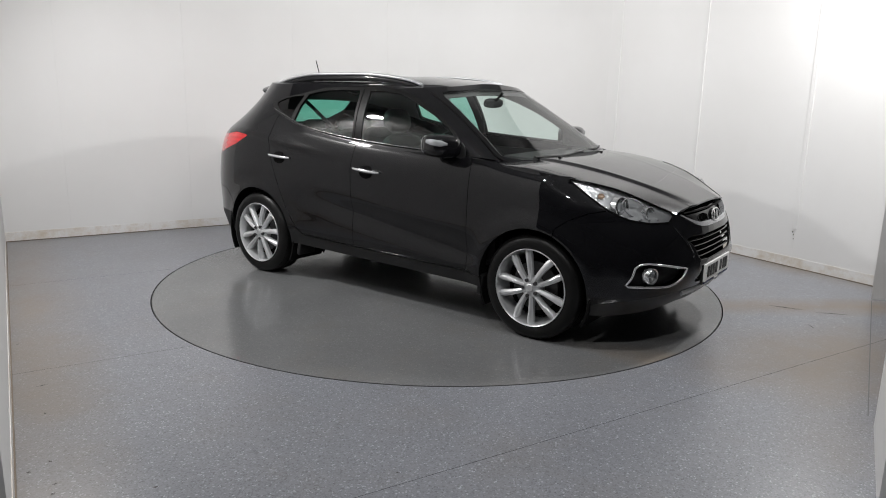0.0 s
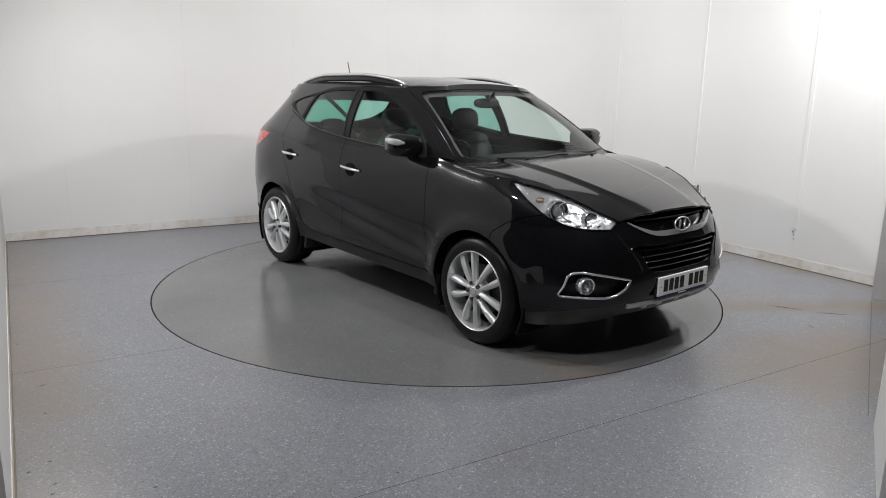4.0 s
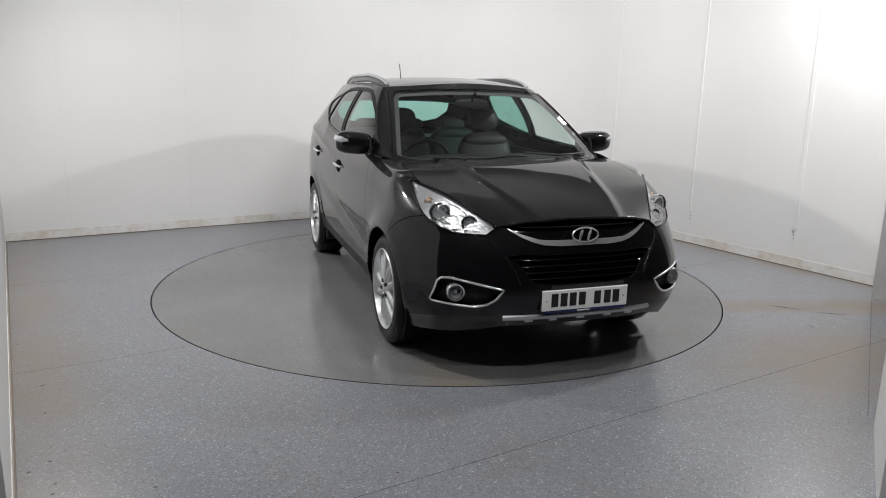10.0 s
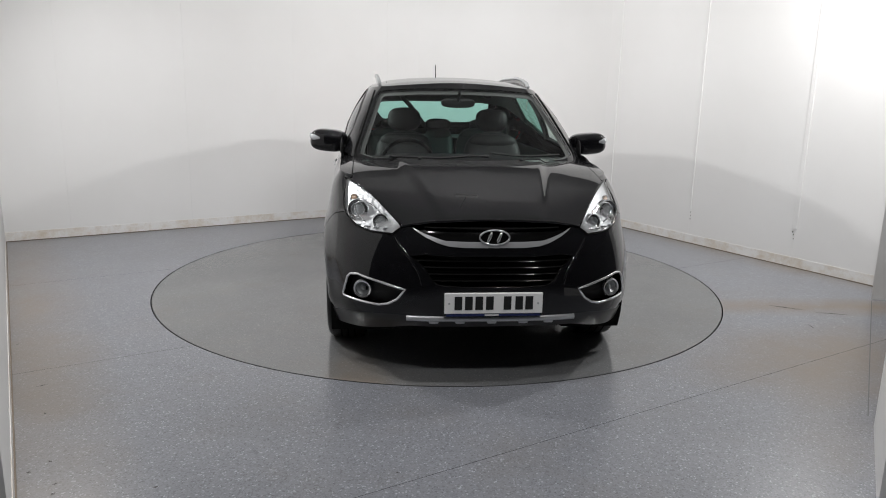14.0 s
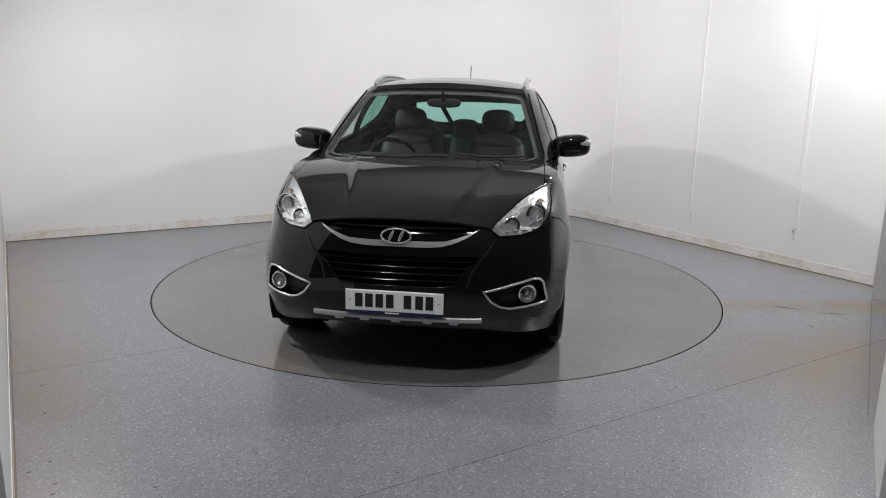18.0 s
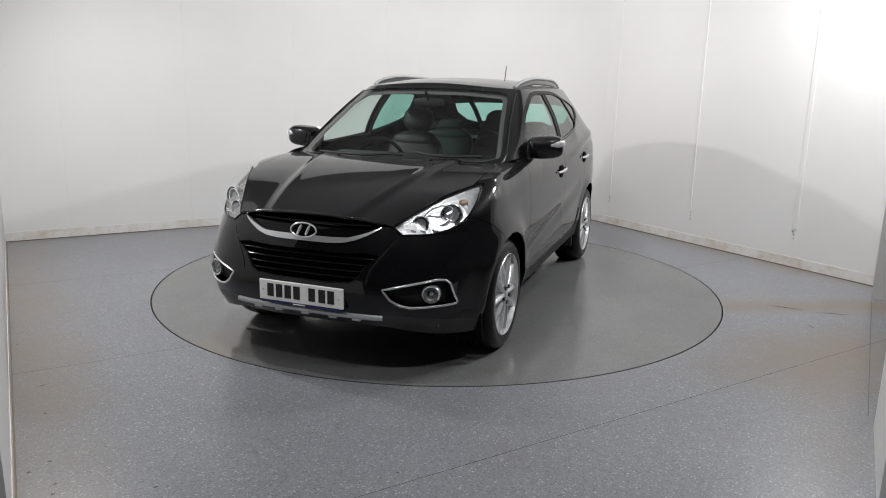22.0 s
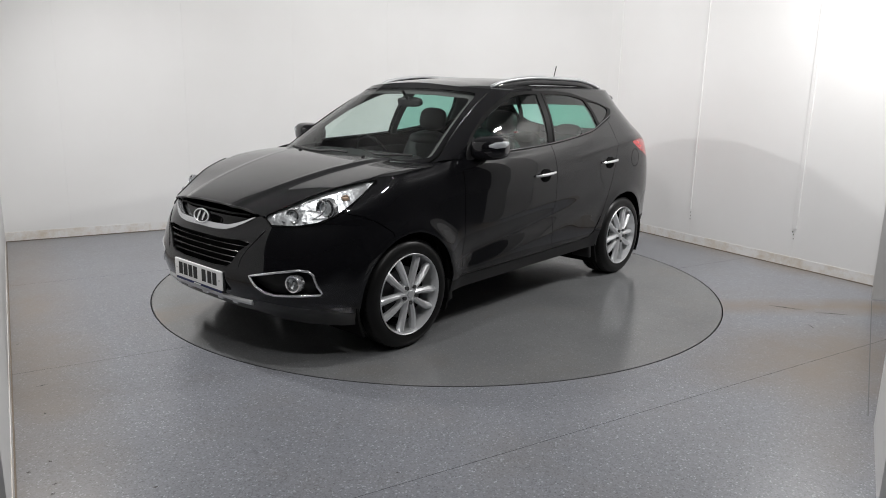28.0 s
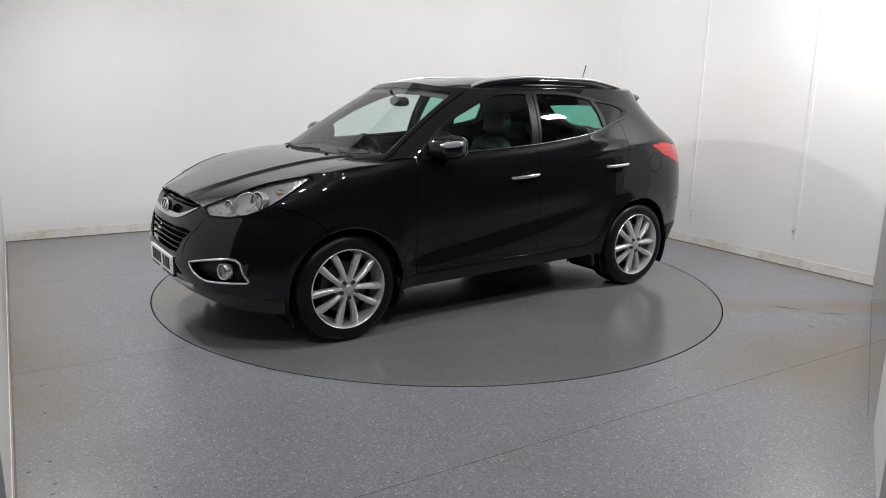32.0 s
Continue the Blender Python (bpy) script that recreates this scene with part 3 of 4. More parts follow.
SMILE = [(-0.3, 0.744), (0.16, 0.744), (0.24, 0.750), (0.30, 0.766), (0.36, 0.792), (0.462, 0.852), (0.34, 0.802), (0.26, 0.779), (0.16, 0.776), (-0.3, 0.776)]
GRILLE = [(-0.3, 0.539), (0.16, 0.537), (0.285, 0.545), (0.325, 0.568), (0.37, 0.64), (0.44, 0.695), (0.36, 0.708), (0.22, 0.704), (-0.3, 0.702)]
FOG = [(0.788, 0.430), (0.795, 0.442), (0.768, 0.545), (0.750, 0.565), (0.712, 0.572), (0.60, 0.552), (0.464, 0.522), (0.505, 0.468), (0.55, 0.438), (0.60, 0.425)]
SCREEN = [(-0.3, 1.098), (0.4, 1.100), (0.64, 1.110), (0.722, 1.128), (0.71, 1.18), (0.592, 1.50), (0.57, 1.528), (0.53, 1.537), (0.3, 1.553), (-0.3, 1.562)]
FRONT_WINDOW = [(0.60, 1.135), (-0.175, 1.172), (-0.222, 1.50), (-0.235, 1.528), (-0.10, 1.530), (0.06, 1.515), (0.21, 1.466), (0.40, 1.385), (0.56, 1.295), (0.62, 1.25)]
REAR_WINDOW = [(-0.262, 1.183), (-0.325, 1.50), (-0.335, 1.530), (-0.50, 1.532), (-0.66, 1.527), (-0.80, 1.51), (-0.885, 1.49), (-0.925, 1.40), (-0.93, 1.285), (-0.78, 1.245), (-0.5, 1.205)]
QUARTER_WINDOW = [(-0.93, 1.482), (-0.965, 1.39), (-0.972, 1.30), (-1.08, 1.335), (-1.17, 1.375), (-1.235, 1.418), (-1.15, 1.452), (-1.04, 1.474)]
DAYLIGHT = [(0.70, 1.10), (0.70, 1.20), (0.60, 1.285), (0.42, 1.40), (0.22, 1.488), (0.07, 1.537), (-0.10, 1.553), (-0.5, 1.556), (-0.72, 1.546), (-0.95, 1.50), (-1.10, 1.472), (-1.285, 1.418), (-1.22, 1.36), (-1.10, 1.30), (-0.94, 1.25), (-0.5, 1.17), (-0.2, 1.14)]


def lip(y, z):
    """Height over the front edge of the bonnet."""
    return z - 0.886 + 0.035 * np.clip(np.abs(y) / 0.45, 0, 1.2) ** 3


def build_body(car):
    low = shell(0.16, 1.54, 130, False)
    low = cut(low, under_top, off_arches, over_bottom)
    body = new("body")
    body.parent = car
    body["label"] = "gloss black painted steel body"
    tail = poly_xz(TAIL_LAMP)
    lamp = lambda x, y, z: np.where(y > 0.43, polygon_field(x, z, LAMP_CUT), -1.0)
    mouth, smile, grille, fog = poly_yz(MOUTH), poly_yz(SMILE), poly_yz(GRILLE), poly_yz(FOG)
    rear_glass = lambda x, y, z: np.where(x < -1.4, polygon_field(y, z, BACKLIGHT), -1.0)
    panel("rear_screen", cut(low, rear_glass), REAR_GLASS, body, "B", out=-0.004, thick=0)
    for side in "LR":
        panel("front_door", cut(low, poly_xz(FRONT_DOOR, GAPW)), PAINT, body, side)
        panel("rear_door", cut(low, poly_xz(REAR_DOOR, GAPW)), PAINT, body, side)
        panel("sill", cut(low, poly_xz(SILL, GAPW)), TRIM, body, side, label="black plastic sill")
        panel("front_wing", cut(low, poly_xz(FENDER, GAPW), outside(lamp), lambda x, y, z: y - 0.55), PAINT, body, side)
        wing = cut(low, poly_xz(QUARTER, GAPW), outside(poly_xz(TAIL_LAMP, 0.002)), outside(rear_glass))
        if side == "L":
            flap = lambda x, y, z: 0.074 - np.hypot(x + 1.488, z - 1.007)
            panel("fuel_flap", cut(wing, flap), PAINT, body, side)
            wing = cut(wing, lambda x, y, z: np.hypot(x + 1.488, z - 1.007) - 0.079)
        panel("rear_wing", wing, PAINT, body, side)
        panel("tail_lamp", cut(low, lambda x, y, z: -1.3 - x, tail), RED, body, side, label="red tail lamp")
        panel("lamp_backing", cut(low, lambda x, y, z: -1.3 - x, poly_xz(TAIL_LAMP, 0.006)), GAP, body, side, out=-0.03, thick=0.003)
    b = cut(low, poly_xz(BUMPER, GAPW), outside(lamp), lambda x, y, z: -np.where(x > 1.5, np.minimum(lip(y, z) + 0.001, 0.485 - np.abs(y)), -1))
    b = cut(b, lambda x, y, z: -np.where(x > 1.8, np.maximum(np.maximum(mouth(x, y, z), smile(x, y, z)), np.maximum(grille(x, y, z), fog(x, y, z))), -1))
    band = lambda x, y, z: z - (0.375 - 0.10 * np.clip((2.1 - x) / 0.5, 0, 1))
    panel("front_bumper", cut(b, band), PAINT, body, "B", split=75)
    panel("bumper_lip", cut(b, outside(band)), LIP, body, "B", label="dark grey plastic bumper lip")
    tail_low = lambda x, y, z: z - 0.47
    panel("rear_bumper", cut(low, poly_xz(TAIL_BUMPER, GAPW), tail_low), PAINT, body, "B", label="gloss black rear bumper")
    panel("rear_bumper_skirt", cut(low, poly_xz(TAIL_BUMPER, GAPW), outside(tail_low)), TRIM, body, "B", label="black plastic lower rear bumper")
    # bonnet
    gx, gy = np.meshgrid(np.linspace(0.85, 2.2, 100), np.linspace(-0.92, 0.92, 201), indexing="ij")
    v = np.stack([gx, gy, hood(gx, gy)], -1).reshape(-1, 3)
    sheet = cut((v, lattice(100, 201)), lambda x, y, z: np.maximum.reduce([inside(x, y, z, False) * 0.3, np.minimum(np.minimum(np.abs(y) - 0.44, x - 1.5), 2.045 - x), np.minimum(np.minimum(lip(y, z), 0.50 - np.abs(y)), x - 1.5)]), lambda x, y, z: -polygon_field(x, np.abs(y), LAMP_PLAN) - 0.003)
    back = lambda x, y, z: x - (1.235 - 0.34 * (y / 0.75) ** 2)
    panel("bonnet", cut(sheet, back, lambda x, y, z: 0.748 - np.abs(y)), PAINT, body, "L")
    edge = []
    for y in np.linspace(-0.42, 0.42, 29):
        xs = np.linspace(1.9, 2.15, 120)
        h = hood(xs, y + 0 * xs)
        edge.append((float(xs[np.argmin(np.abs(lip(y, h)))]) - 0.003, y, 0.886 - 0.035 * (abs(y) / 0.45) ** 3 - 0.006))
    bar("bonnet_edge", edge, 0.007, 0.008, PAINT, body, steps=12, taper=[0.5] + [1.0] * 27 + [0.5])
    for side in "LR":
        panel("wing_top", cut(sheet, lambda x, y, z: y - 0.753), PAINT, body, side)
    v, f = cut(sheet, outside(back), lambda x, y, z: 0.76 - np.abs(y))
    panel("cowl", (v - np.array([0, 0, 0.012]), f), TRIM, body, "L", label="black plastic cowl under the wipers")
    # cabin
    up = shell(1.04, 1.66, 66, True, (46, 110, 80))
    up = cut(up, outside(under_top), lambda x, y, z: roof(x, y) - z)
    screen = lambda x, y, z: np.where(x > -0.5, polygon_field(y, z, SCREEN), -1)
    windows = (("front_window", FRONT_WINDOW, GLASS), ("rear_window", REAR_WINDOW, SMOKE), ("quarter_window", QUARTER_WINDOW, DARK_GLASS))
    hole = lambda x, y, z: np.maximum.reduce([polygon_field(x, z, p) for _, p, _ in windows])
    cased = lambda x, y, z: np.maximum(polygon_field(x, z, FRONT_WINDOW), polygon_field(x, z, REAR_WINDOW))
    light = poly_xz(DAYLIGHT)
    side_area = lambda x, y, z: np.where(y > 0.4, light(x, y, z), -1.0)
    for side in "LR":
        frame_ = cut(up, lambda x, y, z: -np.maximum(screen(x, y, z), side_area(x, y, z)))
        panel("pillar_frame", frame_, PAINT, body, side, thick=0.02)
        panel("window_surround", cut(up, side_area, outside(hole)), POST, body, side, thick=0.02, label="satin black window surround")
        panel("pillar_trim", cut(up, lambda x, y, z: -np.maximum(screen(x, y, z) - 0.02, cased(x, y, z) + 0.012)), INNER, body, side, out=-0.026, thick=0.004, label="grey inner pillar trim")
        for n, p, m in windows:
            panel(n, cut(up, lambda x, y, z: y - 0.4, poly_xz(p, 0.002)), m, body, side, out=-0.006, thick=0)
    panel("windscreen", cut(up, lambda x, y, z: screen(x, y, z) + 0.002), CLEAR, body, "B", out=-0.003, thick=0)
    gx, gy = np.meshgrid(np.linspace(-1.85, 0.6, 110), np.linspace(-0.72, 0.72, 81), indexing="ij")
    v = np.stack([gx, gy, roof(gx, gy)], -1).reshape(-1, 3)
    top = cut((v, lattice(110, 81)), lambda x, y, z: inside(x, y, z, True) * 0.3)
    gl = lambda x, y, z: polygon_field(x, y, [(0.16, -0.52), (0.16, 0.52), (-1.05, 0.52), (-1.05, -0.52)])
    panel("roof", cut(top, outside(gl)), PAINT, body, "L", thick=0.03)
    panel("roof_glass", cut(top, lambda x, y, z: gl(x, y, z) - 0.003), GLOSS, body, "L", out=-0.002, thick=0.02, label="dark glass roof panel")
    panel("headlining", cut(top, lambda x, y, z: np.minimum(0.35 - x, x + 1.62)), LINING, body, "L", out=-0.045, thick=0.005, label="grey cloth headlining")
    return body, low


def lathe(bm, profile, steps=64, close=False):
    """Turn a profile of (radius, y) round the y axis."""
    rings = []
    for k in range(steps):
        a = 2 * math.pi * k / steps
        rings.append([bm.verts.new((r * math.cos(a), y, r * math.sin(a))) for r, y in profile])
    n = len(profile)
    for k in range(steps):
        p, q = rings[k], rings[(k + 1) % steps]
        for i in range(n if close else n - 1):
            bm.faces.new((p[i], p[(i + 1) % n], q[(i + 1) % n], q[i]))
    bmesh.ops.recalc_face_normals(bm, faces=bm.faces[:])


def build_wheel(car):
    """A wheel whose outer face looks along +y, with its middle at the hub."""
    w = new("wheel")
    w.parent = car
    w["label"] = "black tyre on a silver ten-spoke alloy wheel"
    bm = bmesh.new()
    lathe(bm, [(0.245, 0.0), (0.256, 0.004), (0.285, 0.010), (0.312, 0.004), (0.330, -0.012), (0.339, -0.030), (TYRE, -0.06), (TYRE, -0.175), (0.339, -0.205), (0.320, -0.23), (0.27, -0.235), (0.245, -0.225)], 96, True)
    tyre = part("tyre", bm, RUBBER, w, "black rubber tyre", smooth=True)
    for y0 in (-0.075, -0.115, -0.155):
        bm = bmesh.new()
        lathe(bm, [(TYRE + 0.0008, y0 - 0.004), (TYRE + 0.0008, y0 + 0.004), (TYRE - 0.006, y0 + 0.004), (TYRE - 0.006, y0 - 0.004)], 96, True)
        part("tread_groove", bm, GAP, tyre)
    bm = bmesh.new()
    for k in range(64):
        a = 2 * math.pi * k / 64
        for y0 in (-0.040, -0.198):
            turn = Matrix.Rotation(-a, 4, "Y")
            box(bm, (0.006, 0.034, 0.007), turn @ Vector((TYRE - 0.0065, y0, 0)), turn)
    tagged(part("shoulder_grooves", bm, GAP, tyre), kind="stuff")
    bm = bmesh.new()
    lathe(bm, [(0.251, 0.006), (0.248, 0.010), (0.244, 0.007), (0.240, -0.010), (0.236, -0.03), (0.242, -0.03), (0.250, -0.01)], 96, True)
    part("rim", bm, ALLOY, w, "silver alloy rim", smooth=True)
    bm = bmesh.new()
    lathe(bm, [(0.2365, -0.029), (0.228, -0.06), (0.218, -0.2), (0.228, -0.205), (0.241, -0.03)], 64, True)
    part("rim_barrel", bm, ALLOY, w, "silver inner barrel of the rim", smooth=True)
    bm = bmesh.new()
    lathe(bm, [(0.001, -0.07), (0.16, -0.07), (0.16, -0.085), (0.001, -0.085)], 48, True)
    part("brake_disc", bm, STEEL, w, "dark steel brake disc")
    bm = bmesh.new()
    lathe(bm, [(0.2, -0.1), (0.212, -0.1), (0.212, -0.13), (0.001, -0.13), (0.001, -0.125), (0.2, -0.125)], 48, True)
    part("backing", bm, GAP, w)
    for k in range(5):
        for s in (-1, 1):
            a = radians(90 + 72 * k) + s * radians(13.5)
            b = radians(90 + 72 * k) + s * radians(20)
            bm = bmesh.new()
            ring = []
            for t in np.linspace(0, 1, 7):
                r = 0.045 + t * 0.197
                ang = b + (a - b) * t
                wd = 0.0142 + 0.0100 * t ** 1.3 - 0.007 * max(0.0, t - 0.85) / 0.15
                y = 0.0 + 0.006 * math.sin(t * math.pi) - 0.012 * t
                c = Vector((r * math.cos(ang), y, r * math.sin(ang)))
                side = Vector((-math.sin(ang), 0, math.cos(ang)))
                up = Vector((0, 1, 0))
                ring.append([bm.verts.new(c + side * (wd * p) + up * q) for p, q in ((-1, -0.035), (-1, -0.010), (-0.35 * s, 0.004), (0.35 * s + 0.1, 0.003), (1, -0.010), (1, -0.035))])
            for p, q in zip(ring, ring[1:]):
                for i in range(6):
                    bm.faces.new((p[i], p[(i + 1) % 6], q[(i + 1) % 6], q[i]))
            bm.faces.new(ring[0][::-1])
            bm.faces.new(ring[-1])
            bmesh.ops.recalc_face_normals(bm, faces=bm.faces[:])
            part("spoke", bm, ALLOY, w, smooth=True, sharp=50)
    bm = bmesh.new()
    lathe(bm, [(0.001, 0.004), (0.024, 0.004), (0.030, 0.001), (0.062, -0.006), (0.070, -0.02), (0.070, -0.07), (0.001, -0.07)], 48)
    part("hub", bm, ALLOY, w, smooth=True)
    bm = bmesh.new()
    lathe(bm, [(0.001, 0.008), (0.022, 0.0075), (0.026, 0.004), (0.026, 0.0)], 32)
    part("centre_cap", bm, SATIN, w, "silver centre cap", smooth=True)
    for k in range(5):
        a = radians(90 + 72 * k)
        bm = bmesh.new()
        bmesh.ops.create_cone(bm, cap_ends=True, segments=12, radius1=0.012, radius2=0.011, depth=0.02, matrix=Matrix.Translation((0.052 * math.cos(a), 0.002, 0.052 * math.sin(a))) @ Matrix.Rotation(radians(90), 4, "X"))
        part("wheel_nut", bm, STEEL, w)
    return w


def copy_part(ob, m):
    made = {}
    for o in (ob, *ob.children_recursive):
        made[o] = o.copy()
        scene.collection.objects.link(made[o])
        made[o].parent = made.get(o.parent, o.parent)
    made[ob].matrix_basis = m
    return made[ob]



def sweep(bm, pts, ra, rb=None, steps=8, closed=False, up=(0, 0, 1), taper=None):
    """A bar with an oval section along a line of points."""
    rb = rb or ra
    pts = [Vector(p) for p in pts]
    n = len(pts)
    rings = []
    for i, p in enumerate(pts):
        a = pts[(i - 1) % n] if closed or i > 0 else p
        b = pts[(i + 1) % n] if closed or i < n - 1 else p
        d = (b - a).normalized()
        s = d.cross(Vector(up))
        s = s.normalized() if s.length > 1e-4 else Vector((1, 0, 0))
        u = s.cross(d).normalized()
        k = taper[i] if taper else 1.0
        rings.append([bm.verts.new(p + s * (ra * k * math.cos(2 * math.pi * j / steps)) + u * (rb * k * math.sin(2 * math.pi * j / steps))) for j in range(steps)])
    for i in range(n if closed else n - 1):
        p, q = rings[i], rings[(i + 1) % n]
        for j in range(steps):
            bm.faces.new((p[j], p[(j + 1) % steps], q[(j + 1) % steps], q[j]))
    if not closed:
        bm.faces.new(rings[0][::-1])
        bm.faces.new(rings[-1])
    bmesh.ops.recalc_face_normals(bm, faces=bm.faces[:])


def bar(name, pts, ra, rb, material, parent, label="", steps=8, closed=False, up=(0, 0, 1), taper=None):
    bm = bmesh.new()
    sweep(bm, pts, ra, rb, steps, closed, up, taper)
    return part(name, bm, material, parent, label, smooth=True, sharp=60)


def flip(m):
    """Mirror a list of points to the right-hand side."""
    return [(x, -y, z) for x, y, z in m]


def spline(pts, n):
    """A smooth line of n points through a few."""
    p = np.array(pts, float)
    t = np.linspace(0, 1, len(p))
    u = np.linspace(0, 1, n)
    return np.stack([smooth_curve(t, p[:, k])(u) for k in range(3)], -1)


def rounded(bm, size, at, turn=None, r=0.02, seg=3):
    m = Matrix.Translation(at) @ (turn or Matrix.Identity(4)) @ Matrix.Diagonal((*size, 1))
    vs = bmesh.ops.create_cube(bm, size=1, matrix=m)["verts"]
    es = list({e for v in vs for e in v.link_edges})
    bmesh.ops.bevel(bm, geom=es, offset=r, segments=seg, affect="EDGES", profile=0.5)


def blob(bm, size, at, turn=None, power=2.6, u=28, v=16):
    """A superellipsoid."""
    m = Matrix.Translation(at) @ (turn or Matrix.Identity(4))
    e = 2.0 / power
    f = lambda a: math.copysign(abs(a) ** e, a)
    rows = []
    for i in range(v + 1):
        p = -math.pi / 2 + math.pi * i / v
        rows.append([bm.verts.new(m @ Vector((size[0] * f(math.cos(p)) * f(math.cos(2 * math.pi * j / u)), size[1] * f(math.cos(p)) * f(math.sin(2 * math.pi * j / u)), size[2] * f(math.sin(p))))) for j in range(u)])
    for a, b in zip(rows, rows[1:]):
        for j in range(u):
            bm.faces.new((a[j], a[(j + 1) % u], b[(j + 1) % u], b[j]))
    bmesh.ops.remove_doubles(bm, verts=bm.verts[:], dist=1e-5)
    bmesh.ops.recalc_face_normals(bm, faces=bm.faces[:])


def aim(at, d):
    """A pose at a point whose z axis looks along d."""
    return Matrix.Translation(at) @ Vector(d).to_track_quat("Z", "Y").to_matrix().to_4x4()


def turned(bm, profile, m, steps=32):
    """Turn a profile of (radius, z) round the z axis of a pose."""
    rings = [[bm.verts.new(m @ Vector((r * math.cos(2 * math.pi * k / steps), r * math.sin(2 * math.pi * k / steps), z))) for k in range(steps)] for r, z in profile]
    for p, q in zip(rings, rings[1:]):
        for k in range(steps):
            bm.faces.new((p[k], p[(k + 1) % steps], q[(k + 1) % steps], q[k]))
    bmesh.ops.recalc_face_normals(bm, faces=bm.faces[:])


def build_front(car, low):
    front = new("front_end")
    front.parent = car
    front["label"] = "black grilles, chrome bar, badge and number plate of the nose"
    nose = lambda x, y, z: x - 1.75
    # recesses behind the openings
    wide = lambda pts: cut(low, nose, poly_yz(pts, 0.012))
    panel("upper_grille", wide(MOUTH), GLOSS, front, "B", out=-0.035, thick=0.004)
    panel("lower_grille", wide(GRILLE), GAP, front, "B", out=-0.06, thick=0.004)
    panel("chrome_bar", cut(low, nose, poly_yz(SMILE, -0.001)), BRIGHT, front, "B", out=0.006, thick=0.03, label="satin chrome bar under the bonnet")
    for z, e in ((0.838, 0.36),):
        bar("grille_slat", [(nose_at(y, z) - 0.02, y, z) for y in np.linspace(-e, e, 17)], 0.010, 0.004, GAP, front)
    for z in (0.572, 0.606, 0.640, 0.674):
        e = 0.315 + (z - 0.56) * 0.95
        bar("grille_slat", [(nose_at(y, z) - 0.022, y, z) for y in np.linspace(-e, e, 21)], 0.013, 0.0055, GLOSS, front, "gloss black grille slat")
    edge = [(y, z) for y, z in GRILLE if y > 0]
    ring = [(nose_at(y, z) - 0.006, y, z) for y, z in edge]
    ring = ring + flip(ring[::-1])
    bar("grille_surround", ring, 0.007, 0.007, GLOSS, front, "gloss black grille surround", closed=True)
    for s in (1, -1):
        bar("grille_edge", [(nose_at(y, z) - 0.004, s * y, z) for y, z in spline([(0.515, 0.785, 0), (0.475, 0.725, 0), (0.43, 0.668, 0), (0.39, 0.60, 0), (0.375, 0.535, 0)], 14)[:, :2]], 0.008, 0.008, PAINT, front, taper=[0.4, 0.7] + [1.0] * 10 + [0.7, 0.4])
    # badge: a plain oval
    m = Matrix.Translation((nose_at(0, 0.80) + 0.012, 0, 0.80)) @ Matrix.Rotation(radians(78), 4, "Y")
    oval = [m @ Vector((0.038 * math.cos(a), 0.078 * math.sin(a), 0.004)) for a in np.linspace(0, 2 * math.pi, 40, endpoint=False)]
    badge = bar("badge", oval, 0.005, 0.005, CHROME, front, "oval chrome badge", closed=True, up=(1, 0, 0.2))
    bm = bmesh.new()
    turned(bm, [(0.0001, 0.0), (0.9, 0.0), (1.0, -0.008), (1.0, -0.02)], m @ Matrix.Diagonal((0.037, 0.077, 1, 1)), 40)
    part("badge_plate", bm, GLOSS, badge, smooth=True)
    for y in (-0.026, 0.026):
        bm = bmesh.new()
        blob(bm, (0.031, 0.0085, 0.006), (0, 0, 0), m @ Matrix.Translation((0, y, 0.003)) @ Matrix.Rotation(radians(-24), 4, "Z"), 2.6, 20, 8)
        part("badge_shape", bm, CHROME, badge, smooth=True)
    # number plate with plain bars in place of its characters
    holder = new("number_plate")
    holder.parent = front
    holder["label"] = "white number plate in a black and blue holder"
    px = 2.196
    bm = bmesh.new()
    rounded(bm, (0.012, 0.522, 0.113), (px, 0, 0.458), r=0.004, seg=2)
    part("plate", bm, PLATE, holder, "white reflective plate")
    bm = bmesh.new()
    rounded(bm, (0.02, 0.53, 0.13), (px - 0.012, 0, 0.45), r=0.006, seg=2)
    part("plate_holder", bm, INK, holder)
    bm = bmesh.new()
    box(bm, (0.006, 0.50, 0.012), (px + 0.001, 0, 0.394))
    part("blue_strip", bm, BLUE, holder, "dark blue strip under the plate")
    bm = bmesh.new()
    box(bm, (0.003, 0.075, 0.006), (px + 0.005, -0.01, 0.394))
    part("small_bar", bm, PLATE, holder)
    for i, y in enumerate((0.188, 0.133, 0.078, 0.022, -0.072, -0.134, -0.188)):
        bm = bmesh.new()
        box(bm, (0.003, 0.040, 0.072), (px + 0.007, -y, 0.460))
        part("character_bar", bm, INK, holder)
    for s in (1, -1):
        bm = bmesh.new()
        turned(bm, [(0.0001, 0.003), (0.005, 0.002), (0.006, 0)], Matrix.Translation((px + 0.006, 0.236 * s, 0.458)) @ Matrix.Rotation(radians(90), 4, "Y"), 12)
        part("plate_screw", bm, SATIN, holder)
    # silver skid bar under the bumper, with its tabs
    ys = np.linspace(-0.455, 0.455, 31)
    skid = bar("skid_bar", [(nose_at(y, 0.36) + 0.006, y, 0.360) for y in ys], 0.010, 0.015, SATIN, front, "brushed silver skid bar")
    for y in (-0.31, -0.17, 0.0, 0.17, 0.31):
        bm = bmesh.new()
        rounded(bm, (0.03, 0.05, 0.022), (nose_at(y, 0.345) + 0.000, y, 0.343), r=0.006, seg=2)
        part("skid_tab", bm, SATIN, skid)
